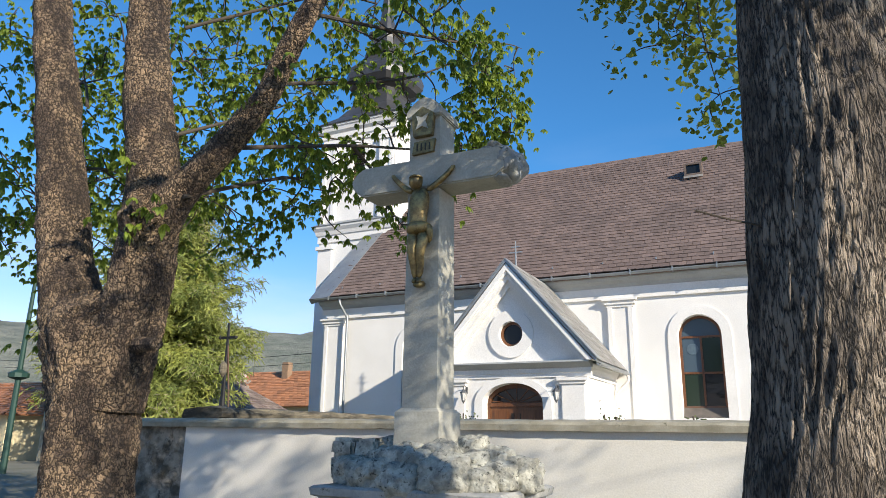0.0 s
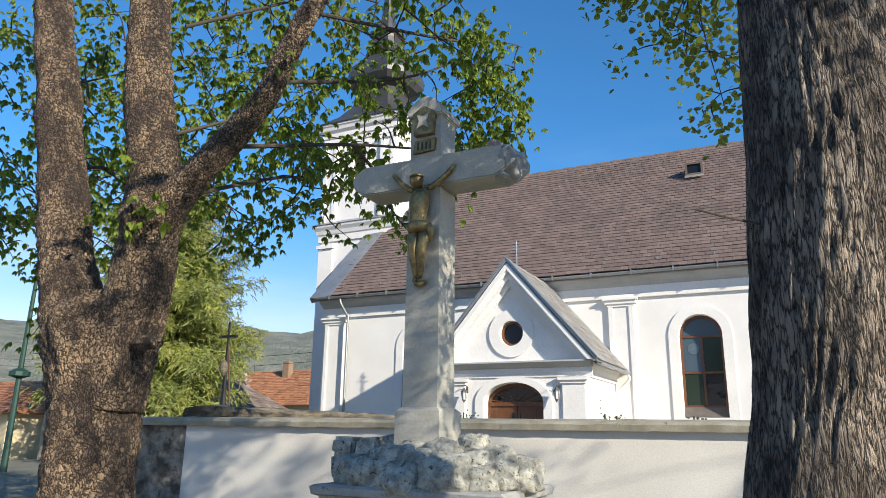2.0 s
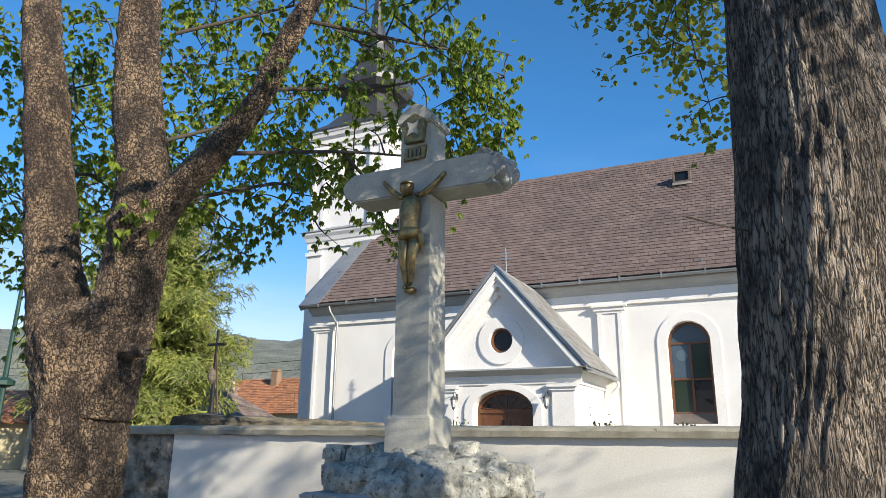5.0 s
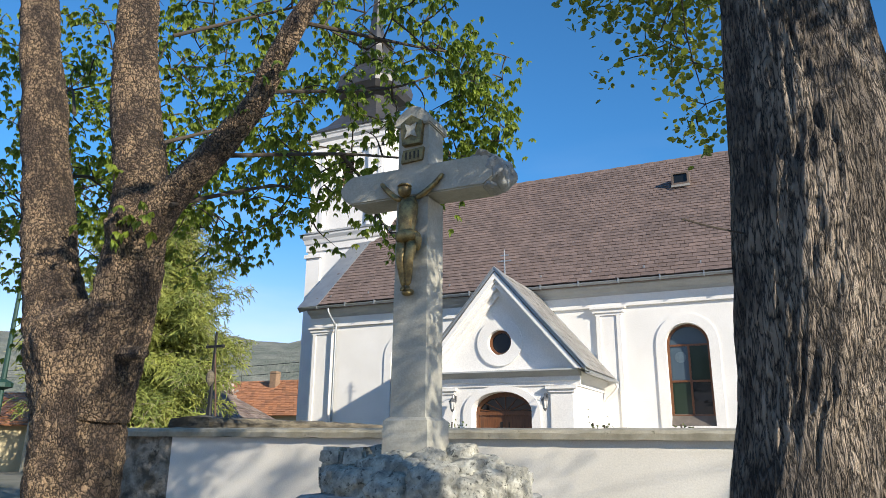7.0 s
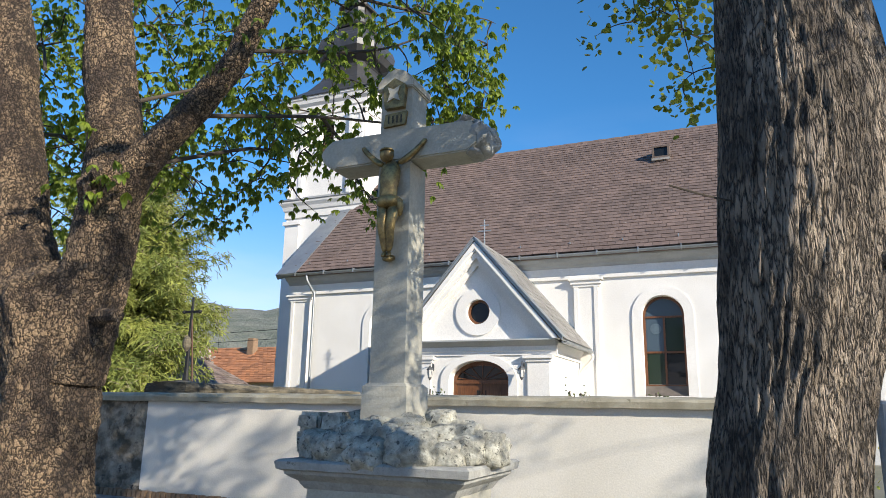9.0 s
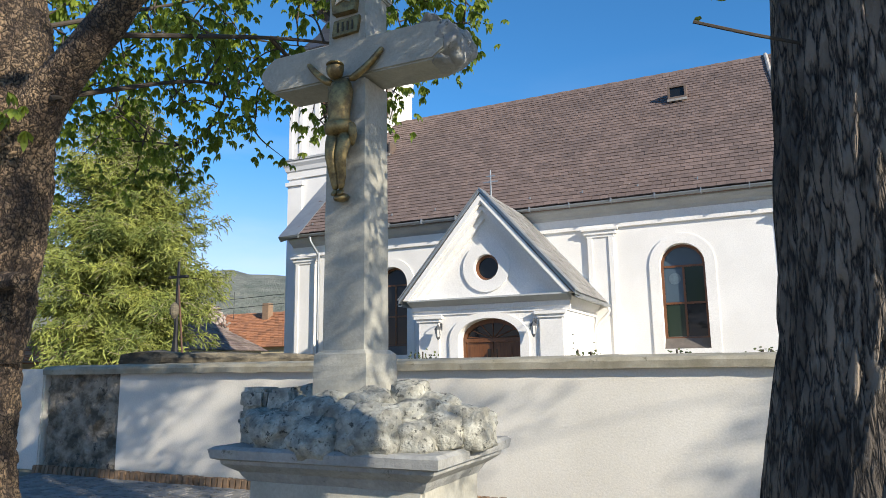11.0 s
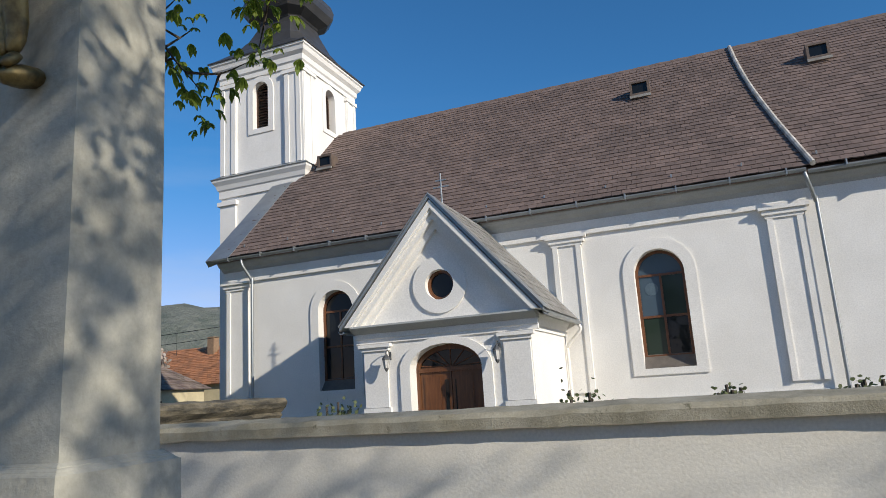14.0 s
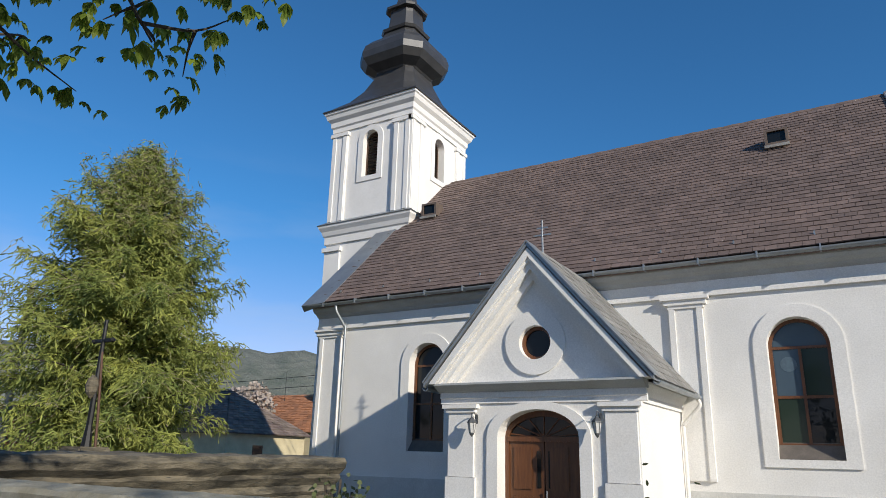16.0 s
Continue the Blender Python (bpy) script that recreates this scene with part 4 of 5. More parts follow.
rr = random.Random(11)
seed = 0
for ring_r, count, z, size in ((0.80, 15, 1.12, 0.19), (0.58, 11, 1.22, 0.19), (0.42, 7, 1.33, 0.15)):
    for i in range(count):
        a = 2 * math.pi * (i + rr.uniform(-0.25, 0.25)) / count
        ex, ey = ring_r * (1.0 if ring_r > 0.7 else 0.95), ring_r * 0.56 + 0.02
        s = size * rr.uniform(0.8, 1.25)
        x, y = 0.71 + ex * math.cos(a), 11.68 + ey * math.sin(a)
        if ring_r < 0.5 and abs(x - CX) < 0.2 and abs(y - CY) < 0.2:
            continue
        part("rock", rock(x, y, z + rr.uniform(-0.03, 0.05), s * 1.1, s, s * 0.8, seed, 0.35), ROCK, cross, smooth=True)
        seed += 1
part("rock", rock(0.65, 11.65, 1.18, 0.62, 0.4, 0.2, 77), ROCK, cross, smooth=True)
for x, w, z, h in ((-0.08, 0.115, 1.36, 0.075), (0.17, 0.125, 1.355, 0.085), (-0.10, 0.10, 1.19, 0.10), (0.13, 0.12, 1.18, 0.10)):
    bm = box(x - w, x + w, 11.36, 11.60, z - h, z + h, 0.03)
    for v in bm.verts:
        v.co += Vector((noise.noise(v.co * 7), noise.noise(v.co * 6 + Vector((3, 0, 0))), noise.noise(v.co * 8 + Vector((0, 5, 0))))) * 0.022
    part("stone_block", bm, ROCK, cross, "squared whitewashed stone")


def taper(name, z0, z1, h0, h1, material, bevel, label="", d0=None, d1=None):
    bm = bmesh.new()
    d0, d1 = d0 or h0, d1 or h1
    n = 10
    vs = []
    for i in range(n + 1):
        f = i / n
        hx, hy, z = h0 + (h1 - h0) * f, d0 + (d1 - d0) * f, z0 + (z1 - z0) * f
        vs.append([bm.verts.new((CX + x * hx + 0.004 * noise.noise(Vector((i * 0.9, x, y))), CY + y * hy + 0.004 * noise.noise(Vector((i * 0.8, y, x + 3))), z)) for x, y in ((-1, -1), (1, -1), (1, 1), (-1, 1))])
    for r0, r1 in zip(vs, vs[1:]):
        for k in range(4):
            bm.faces.new((r0[k], r0[(k + 1) % 4], r1[(k + 1) % 4], r1[k]))
    bm.faces.new(vs[0][::-1])
    bm.faces.new(vs[-1])
    sharp = [e for e in bm.edges if e.is_manifold and e.calc_face_angle(0) > 0.6]
    bmesh.ops.bevel(bm, geom=sharp, offset=bevel, segments=2, affect="EDGES")
    return part(name, bm, material, cross, label)


taper("base_block", 1.25, 1.675, 0.226, 0.220, CROSSP, 0.012)
taper("base_block_shoulder", 1.675, 1.705, 0.216, 0.185, CROSSP, 0.01)
taper("shaft", 1.70, 3.76, 0.176, 0.168, CROSSP, 0.01, "white-painted tapering shaft")
taper("head", 4.07, 4.52, 0.165, 0.165, CROSSP, 0.012)
# arms with chamfered, lobed ends
bm = prism([(CX - 0.70, 3.785), (CX + 0.74, 3.785), (CX + 0.84, 3.85), (CX + 0.86, 3.99), (CX + 0.76, 4.09), (CX - 0.70, 4.09), (CX - 0.78, 4.04), (CX - 0.84, 3.965), (CX - 0.80, 3.86)], 11.475, 11.825)
bmesh.ops.bevel(bm, geom=list(bm.edges), offset=0.014, segments=2, affect="EDGES")
part("crossarm", bm, CROSSP, cross)
part("arm_end", rock(CX + 0.83, 11.65, 3.93, 0.12, 0.19, 0.15, 5, 0.5), CROSSG, cross, "weathered lobed arm end", smooth=True)
part("arm_lobe", rock(CX + 0.70, 11.63, 4.10, 0.12, 0.165, 0.055, 8), CROSSG, cross, smooth=True)
part("arm_lobe", rock(CX + 0.78, 11.64, 3.80, 0.08, 0.16, 0.05, 14), CROSSG, cross, smooth=True)
# gabled head with a rolled top
bm = prism([(CX - 0.19, 4.52), (CX + 0.19, 4.52), (CX + 0.20, 4.58), (CX + 0.17, 4.63), (CX + 0.09, 4.70), (CX, 4.735), (CX - 0.09, 4.70), (CX - 0.17, 4.63), (CX - 0.20, 4.58)], 11.44, 11.86)
bmesh.ops.bevel(bm, geom=list(bm.edges), offset=0.012, segments=2, affect="EDGES")
part("head_cap", bm, CROSSP, cross)
part("niche_rim", prism([(CX - 0.10, 4.31), (CX + 0.10, 4.31), (CX + 0.12, 4.54), (CX, 4.62), (CX - 0.12, 4.54)], 11.425, 11.488), GOLD, cross, "worn gilt star panel")
part("star", prism([(CX + (0.095 if i % 2 else 0.04) * math.sin(i * math.pi / 4), 4.45 + (0.11 if i % 2 else 0.045) * math.cos(i * math.pi / 4)) for i in range(8)], 11.41, 11.424), CROSSP, cross)
sc = part("title_scroll", prism([(CX - 0.12, 4.13), (CX + 0.11, 4.14), (CX + 0.13, 4.27), (CX - 0.10, 4.26)], 11.45, 11.484), GOLD, cross, "gilt scroll with worn letters")
for i in range(4):
    part("letter_bar", box(CX - 0.07 + i * 0.045, CX - 0.055 + i * 0.045, 11.444, 11.449, 4.16, 4.235), TWIG, sc)

# gilded figure, one plain mesh
bm = bmesh.new()
FY = 11.40
tube([(CX, FY + 0.03, 3.62), (CX + 0.005, FY, 3.5), (CX, FY, 3.36), (CX - 0.01, FY, 3.24), (CX, FY + 0.01, 3.12)], [0.045, 0.082, 0.07, 0.062, 0.075], 12, bm)
for s in (-1, 1):
    tube([(CX + s * 0.05, FY + 0.01, 3.56), (CX + s * 0.14, FY + 0.03, 3.66), (CX + s * 0.22, FY + 0.05, 3.78), (CX + s * 0.245, FY + 0.05, 3.84)], [0.036, 0.028, 0.022, 0.02], 8, bm)
    tube([(CX + s * 0.035, FY, 3.14), (CX + s * 0.04 + 0.01, FY - 0.03, 3.0), (CX + s * 0.03, FY - 0.05, 2.9), (CX + s * 0.022, FY, 2.72), (CX + s * 0.015, FY - 0.01, 2.62)], [0.05, 0.045, 0.036, 0.03, 0.02], 8, bm)
    tube([(CX + s * 0.016, FY + 0.01, 2.64), (CX + s * 0.02, FY - 0.04, 2.57)], [0.024, 0.018], 8, bm)
tube([(CX - 0.01, FY - 0.02, 3.58), (CX - 0.015, FY - 0.035, 3.64), (CX - 0.015, FY - 0.03, 3.71), (CX - 0.01, FY - 0.02, 3.74)], [0.03, 0.055, 0.055, 0.025], 12, bm)
tube([(CX - 0.06, FY - 0.06, 3.7), (CX, FY - 0.1, 3.72), (CX + 0.05, FY - 0.06, 3.7), (CX, FY + 0.03, 3.71)], [0.014] * 4, 6, bm)
tube([(CX, FY, 3.23), (CX, FY, 3.17), (CX + 0.005, FY, 3.08)], [0.085, 0.095, 0.088], 12, bm)
tube([(CX + 0.075, FY - 0.02, 3.2), (CX + 0.095, FY - 0.01, 3.12), (CX + 0.085, FY, 2.98)], [0.025, 0.035, 0.012], 8, bm)
tube([(CX, FY + 0.1, 2.6), (CX, FY - 0.04, 2.55)], [0.05, 0.04], 8, bm)
for v in bm.verts:
    v.co = Vector((CX + (v.co.x - CX) * 1.38, FY + 0.04 + (v.co.y - FY - 0.04) * 1.15, 3.96 + (v.co.z - 3.84) * 0.9))
st = part("statue", bm, GOLD, smooth=True)
sub = st.modifiers.new("round", "SUBSURF")
sub.levels = sub.render_levels = 1
tagged(st, "worn gilded metal crucifix figure fixed to the stone cross", "statue")


# ---- trees ----
def leaves_mesh(name, spots, maker, material, parent, label):
    vs, fs = [], []
    for p, axis, size in spots:
        maker(vs, fs, p, axis, size)
    return tagged(raw(name, vs, fs, material, parent, label), kind="stuff")


lr = random.Random(21)


def palmate(vs, fs, p, axis, size):
    """A drooping hand of five long leaflets."""
    turn = lr.uniform(0, 6.28)
    for i in range(5):
        a = turn + (i - 2) * 0.62
        out = Vector((math.cos(a), math.sin(a), 0))
        side = Vector((-out.y, out.x, 0))
        l = size * (1.0 - 0.16 * abs(i - 2)) * lr.uniform(0.85, 1.1)
        droop = lr.uniform(0.5, 1.3)
        q1 = p + out * l * 0.3 + Vector((0, 0, -0.16 * l * droop))
        q2 = p + out * l * 0.52 + Vector((0, 0, -0.5 * l * droop))
        q3 = p + out * l * 0.6 + Vector((0, 0, -0.9 * l * droop))
        w = l * 0.2
        k = len(vs)
        vs += [p, q1 - side * w * 0.6, q1 + side * w * 0.6, q2 - side * w, q2 + side * w, q3, q2 - out * 0.02 * l]
        fs += [(k, k + 1, k + 6, k + 2), (k + 1, k + 3, k + 6), (k + 2, k + 6, k + 4), (k + 3, k + 5, k + 6), (k + 5, k + 4, k + 6)]


def roundleaf(vs, fs, p, axis, size):
    a, b = lr.uniform(0, 6.28), lr.uniform(-0.9, 0.9)
    u = Vector((math.cos(a) * math.cos(b), math.sin(a) * math.cos(b), math.sin(b) - 0.4)).normalized()
    v = u.cross(Vector((lr.uniform(-1, 1), lr.uniform(-1, 1), lr.uniform(-1, 1)))).normalized()
    k = len(vs)
    vs += [p, p + u * size * 0.3 + v * size * 0.45, p + u * size * 0.8 + v * size * 0.35, p + u * size * 1.1, p + u * size * 0.8 - v * size * 0.35, p + u * size * 0.3 - v * size * 0.45]
    fs += [(k, k + 1, k + 2, k + 3), (k, k + 3, k + 4, k + 5)]


def limb_points(limbs):
    return [(Vector(p), r) for path, radii in limbs for p, r in zip(path, radii)]


def grow(tree, limbs, nodes, wander, spots, per_node, spread, size, sides=5, r0=0.016):
    """Twigs from the nearest limb to each node, each with leaves about its outer half. Joined into one part."""
    pts = limb_points(limbs)
    bm = bmesh.new()
    rnd = random.Random(len(nodes))
    for q in nodes:
        q = Vector(q)
        base, _ = min(pts, key=lambda pr: (pr[0] - q).length + (0.6 if pr[0].z > q.z + 0.8 else 0.0))
        mid = (base + q) / 2 + Vector((rnd.uniform(-1, 1), rnd.uniform(-1, 1), rnd.uniform(-0.3, 1.0))) * wander * (q - base).length
        path = spline([base, mid, q], 4)
        tube(path, [r0 * (1 - 0.75 * i / 8) * min(1.6, 0.7 + (q - base).length * 0.25) for i in range(9)], sides, bm)
        pts += [(path[6], 0.01), (path[4], 0.012)]
        for i in range(per_node):
            f = rnd.random()
            c = path[4].lerp(q, f) if rnd.random() < 0.3 else q
            p = c + Vector((rnd.gauss(0, spread), rnd.gauss(0, spread), rnd.gauss(-0.02, spread * 0.8)))
            spots.append((p, None, size * rnd.uniform(0.65, 1.25)))
    return tagged(part("twig_growth", bm, TWIG, tree), kind="stuff")


# horse chestnut with three stems
chestnut = thing("chestnut_tree", -2.5, 11.0, 0, "old horse chestnut with forked rough trunk and young leaves", "tree")
tr = bmesh.new()
trunk_path = spline([(-2.62, 10.88, -0.1), (-2.68, 10.88, 0.4), (-2.74, 10.88, 0.9), (-2.79, 10.88, 1.5), (-2.85, 10.88, 2.0), (-2.92, 10.88, 2.4), (-2.98, 10.88, 2.85)], 20)
trunk_r = np.interp([p.z for p in trunk_path], [-0.1, 0.3, 0.84, 1.27, 1.75, 2.1, 2.4, 2.65, 2.85], [0.58, 0.47, 0.42, 0.42, 0.44, 0.52, 0.55, 0.50, 0.34])
tube(trunk_path, [float(r) for r in trunk_r], 110, tr, 0.13, 1)


def bark_relief(bm, axis, depth):
    """Raised scales and short cracks on a limb, pushed out from its axis."""
    for v in bm.verts:
        c = min(axis, key=lambda p: abs(p.z - v.co.z))
        d, _ = noise.voronoi(Vector((v.co.x * 13, v.co.y * 13, v.co.z * 8)))
        out = Vector((v.co.x - c.x, v.co.y - c.y, 0)).normalized()
        v.co += out * depth * (min(0.5, d[1] - d[0]) * 1.6 - 0.3 + 0.7 * noise.noise(v.co * 9))
    return bm


bark_relief(tr, trunk_path, 0.028)
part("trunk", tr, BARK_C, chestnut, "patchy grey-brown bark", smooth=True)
stem1 = spline([(-3.02, 10.88, 1.7), (-3.35, 10.88, 2.69), (-3.6, 10.88, 3.3), (-3.76, 10.88, 3.77), (-4.0, 10.88, 4.52), (-4.21, 10.88, 5.23), (-4.51, 10.88, 6.18), (-4.81, 10.88, 7.11), (-5.2, 10.9, 8.8)], 14)
stem2 = spline([(-2.6, 10.88, 1.7), (-2.44, 10.88, 2.63), (-2.36, 10.88, 3.1), (-2.34, 10.88, 3.6), (-2.41, 10.88, 4.26), (-2.56, 10.88, 4.9), (-2.73, 10.88, 5.73), (-2.84, 10.88, 6.53), (-3.0, 10.9, 8.6)], 14)
limb = spline([(-2.35, 10.87, 3.35), (-1.95, 10.86, 3.86), (-1.62, 10.85, 4.13), (-1.2, 10.85, 4.45), (-0.86, 10.85, 4.79), (-0.67, 10.85, 5.13), (-0.36, 10.85, 5.64), (0.1, 11.1, 6.8)], 14)
n1 = len(stem1)
s1r = np.interp([p.z for p in stem1], [1.7, 2.7, 3.2, 3.8, 4.5, 5.2, 7.1, 8.8], [0.32, 0.33, 0.30, 0.285, 0.26, 0.265, 0.235, 0.16])
s2r = np.interp([p.z for p in stem2], [1.7, 2.6, 3.1, 3.6, 4.26, 4.9, 6.5, 8.6], [0.32, 0.32, 0.305, 0.30, 0.295, 0.262, 0.222, 0.14])
lbr = np.interp([p.z for p in limb], [3.35, 3.9, 4.2, 4.8, 5.6, 6.8], [0.22, 0.19, 0.15, 0.125, 0.105, 0.07])
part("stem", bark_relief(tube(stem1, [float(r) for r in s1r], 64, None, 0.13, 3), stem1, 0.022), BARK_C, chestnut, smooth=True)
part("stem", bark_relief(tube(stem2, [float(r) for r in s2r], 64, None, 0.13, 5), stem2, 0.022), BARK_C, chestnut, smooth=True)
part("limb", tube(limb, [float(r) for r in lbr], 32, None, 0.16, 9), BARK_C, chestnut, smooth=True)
part("burr", rock(-2.28, 10.62, 3.62, 0.16, 0.14, 0.2, 21), BARK_C, chestnut, smooth=True)
part("snag", tube([(-2.35, 10.85, 2.32), (-2.0, 10.72, 2.30), (-1.72, 10.62, 2.28)], [0.09, 0.07, 0.05], 8, None, 0.2, 2), BARK_C, chestnut)
boughs = []
for pts in ([(-1.3, 10.85, 4.3), (-0.7, 12.2, 4.75), (-0.2, 13.2, 5.0), (0.4, 13.9, 5.25)], [(-0.85, 10.9, 4.95), (-0.2, 12.4, 5.6), (0.3, 13.2, 6.2)], [(-1.75, 10.75, 3.8), (-1.7, 12.2, 4.5), (-2.2, 13.2, 4.8), (-3.2, 13.9, 4.7)],
            [(-3.85, 10.87, 4.5), (-4.6, 12.0, 5.0), (-5.6, 12.9, 5.3), (-6.6, 13.4, 5.2)], [(-2.4, 10.87, 4.6), (-2.3, 12.4, 5.6), (-2.6, 13.4, 6.3)], [(-4.1, 11.15, 5.5), (-5.2, 11.8, 6.4), (-6.3, 12.4, 6.9)],
            [(-0.35, 10.95, 5.65), (0.2, 12.9, 6.3), (0.5, 13.6, 6.6)], [(-2.5, 11.15, 6.2), (-1.6, 12.2, 7.0), (-0.8, 13.0, 7.6)], [(-3.58, 10.87, 3.4), (-4.4, 11.3, 3.3), (-5.2, 11.7, 3.0)], [(-0.7, 12.2, 4.75), (-1.0, 13.4, 4.7), (-1.4, 14.2, 4.5)]):
    path = spline(pts, 6)
    radii = [0.024 * (1 - 0.75 * i / len(path)) for i in range(len(path))]
    boughs.append((path, radii))
    part("bough", tube(path, radii, 8, None, 0.1, 2), TWIG, chestnut)
nr = random.Random(5)
nodes = []
while len(nodes) < 760:
    x, y, z = nr.uniform(-8.5, 0.85), nr.uniform(11.6, 14.3), nr.uniform(4.0, 8.4)
    floor_z = 4.25 + 0.25 * math.sin(x * 2.1) + 0.2 * math.sin(x * 5.3 + y * 3) + (0.45 if x > 0.1 else -0.12) - (0.15 if -4 < x < -3 else 0) + 0.20 * (14 - y) * (1 if x > -2.2 else 0.3)
    floor_z += max(0, -4.0 - x) * -0.08
    if z < floor_z or (x > 0.1 and z > 6.6 + 0.5 * nr.random()) or nr.random() > 0.85 - 0.08 * (z - 5):
        continue
    nodes.append((x, y, z))
for i in range(46):
    nodes.append((nr.uniform(0.1, 0.85), nr.uniform(12.8, 14.2), nr.uniform(4.9, 6.6)))
nodes += [(-3.5, 13.9, 4.15), (-3.3, 13.8, 4.2), (-3.7, 14.0, 4.3), (0.6, 13.6, 5.3), (0.8, 13.8, 5.45), (0.5, 13.9, 5.0), (-5.1, 11.7, 2.9), (-5.2, 11.6, 2.6), (-5.3, 11.8, 3.3), (-2.0, 14.1, 4.25), (-1.2, 14.1, 4.35), (-0.4, 14.0, 4.4)]
spots = []
grow(chestnut, [(stem1, [0] * n1), (stem2, [0] * n1), (limb, [0] * len(limb))] + boughs, nodes, 0.16, spots, 8, 0.13, 0.125)
# a few sprouts on the bark
for c in ((-2.1, 10.5, 3.55), (-2.0, 10.5, 3.7), (-2.3, 10.5, 4.2), (-1.85, 10.5, 3.6), (-2.7, 10.5, 3.75), (-0.9, 10.75, 4.7), (-0.6, 10.8, 5.1)):
    for i in range(4):
        spots.append((Vector(c) + Vector((nr.gauss(0, 0.1), nr.gauss(0, 0.06), nr.gauss(0, 0.08))), None, 0.15))
leaves_mesh("crown", spots, palmate, LEAF_C, chestnut, "young drooping palmate leaves")

# linden beside the path
linden = thing("linden_tree", 3.75, 9.45, 0, "thick linden trunk with deeply furrowed grey bark", "tree")
lp = [p + Vector((-0.02 + 0.11 * min(max((p.z - 1.2) / 1.6, 0), 1), 0, 0)) for p in spline([(3.66, 9.46, -0.1), (3.68, 9.46, 0.5), (3.70, 9.46, 1.2), (3.78, 9.46, 2.0), (3.82, 9.47, 2.8), (3.80, 9.5, 3.6), (3.8, 9.5, 5.0), (3.9, 9.5, 7.0)], 30)]
bm = bmesh.new()
rings = []
for i, p in enumerate(lp):
    r = 0.285 + 0.075 * math.exp(-((p.z - 2.9) / 0.75) ** 2) + 0.13 * math.exp(-max(p.z, 0) * 1.6) - 0.012 * max(0, p.z - 3) ** 1.3 + 0.03 * math.exp(-((p.z - 2.05) / 0.35) ** 2)
    ring = []
    for k in range(180):
        a = 2 * math.pi * k / 180
        w = Vector((math.cos(a), math.sin(a), 0))
        q = p + w * r
        sw = q.z * 0.6 + 0.5 * noise.noise(Vector((q.x * 1.5, q.y * 1.5, q.z * 1.1)))
        fur = abs(noise.noise(Vector((math.cos(a + 0.07 * sw) * 8, math.sin(a + 0.07 * sw) * 8, q.z * 1.8)))) * 1.5
        fur2 = abs(noise.noise(Vector((math.cos(a) * 19, math.sin(a) * 19, q.z * 2.6 + 7))))
        ring.append(bm.verts.new(p + w * (r + 0.05 * min(fur, 0.35) + 0.022 * min(fur2, 0.4) + 0.03 * noise.noise(q * 1.4))))
    rings.append(ring)
# finer rows between
for r0, r1 in zip(rings, rings[1:]):
    for k in range(180):
        bm.faces.new((r0[k], r0[(k + 1) % 180], r1[(k + 1) % 180], r1[k]))
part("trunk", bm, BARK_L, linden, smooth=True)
part("snag", tube([(4.0, 9.3, 2.08), (4.14, 9.2, 2.12), (4.18, 9.18, 2.13)], [0.04, 0.028, 0.024], 8, None, 0.2, 4), BARK_L, linden)
lb = []
# boughs reaching right and high up hold the unseen foliage added for shade
for pts, r in (([(3.8, 9.5, 4.3), (3.3, 10.2, 5.0), (3.0, 10.8, 5.2)], 0.08), ([(3.85, 9.5, 5.2), (6.0, 9.0, 6.2), (9.0, 8.6, 7.0), (12.0, 8.4, 7.2)], 0.16), ([(3.85, 9.5, 5.8), (5.2, 10.1, 6.4), (7.0, 10.3, 6.6)], 0.12), ([(3.9, 9.5, 6.5), (4.6, 8.0, 7.2), (5.2, 6.8, 7.6)], 0.12), ([(3.85, 9.5, 6.2), (3.6, 10.4, 7.2), (3.5, 11.2, 7.6)], 0.1)):
    path = spline(pts, 6)
    radii = [r * (1 - 0.7 * i / len(path)) for i in range(len(path))]
    lb.append((path, radii))
    part("bough", tube(path, radii, 8, None, 0.1, 6), TWIG, linden)
part("dry_twig", tube(spline([(3.62, 9.3, 2.42), (3.45, 9.2, 2.45), (3.3, 9.15, 2.5)], 4), [0.005] * 9, 5), TWIG, linden)
nodes = []
while len(nodes) < 110:
    x, y = nr.uniform(2.45, 3.7), nr.uniform(10.4, 11.6)
    z = nr.uniform(3.5, 6.0)
    if z > 3.6 + (3.6 - x) * 1.15 + 0.25 * math.sin(x * 9):
        nodes.append((x, y, z))
# unseen foliage added to the right, placed to dapple the wall and cross
while len(nodes) < 560:
    v = Vector((nr.uniform(-1, 1), nr.uniform(-1, 1), nr.uniform(-1, 1)))
    if 0.3 < v.length < 1:
        nodes.append((8.6 + v.x * 5.2, 8.6 + v.y * 2.4, 6.9 + v.z * 2.3))
# denser unseen clump, added to keep the cross front shaded
for i in range(230):
    v = Vector((nr.gauss(0, 1), nr.gauss(0, 1), nr.gauss(0, 1))).normalized() * nr.random() ** 0.4
    nodes.append((7.0 + v.x * 2.5, 8.3 + v.y * 1.9, 6.0 + v.z * 1.5))
# clump far from the trunk, added out of view to shade the wall's right end
for i in range(260):
    v = Vector((nr.gauss(0, 1), nr.gauss(0, 1), nr.gauss(0, 1))).normalized() * nr.random() ** 0.4
    nodes.append((15.6 + v.x * 1.8, 10.5 + v.y * 1.0, 5.7 + v.z * 1.3))
# clump added above the view to shade the old wall and coping
for i in range(240):
    v = Vector((nr.gauss(0, 1), nr.gauss(0, 1), nr.gauss(0, 1))).normalized() * nr.random() ** 0.4
    nodes.append((4.0 + v.x * 1.8, 10.5 + v.y * 1.1, 7.2 + v.z * 0.8))
spots = []
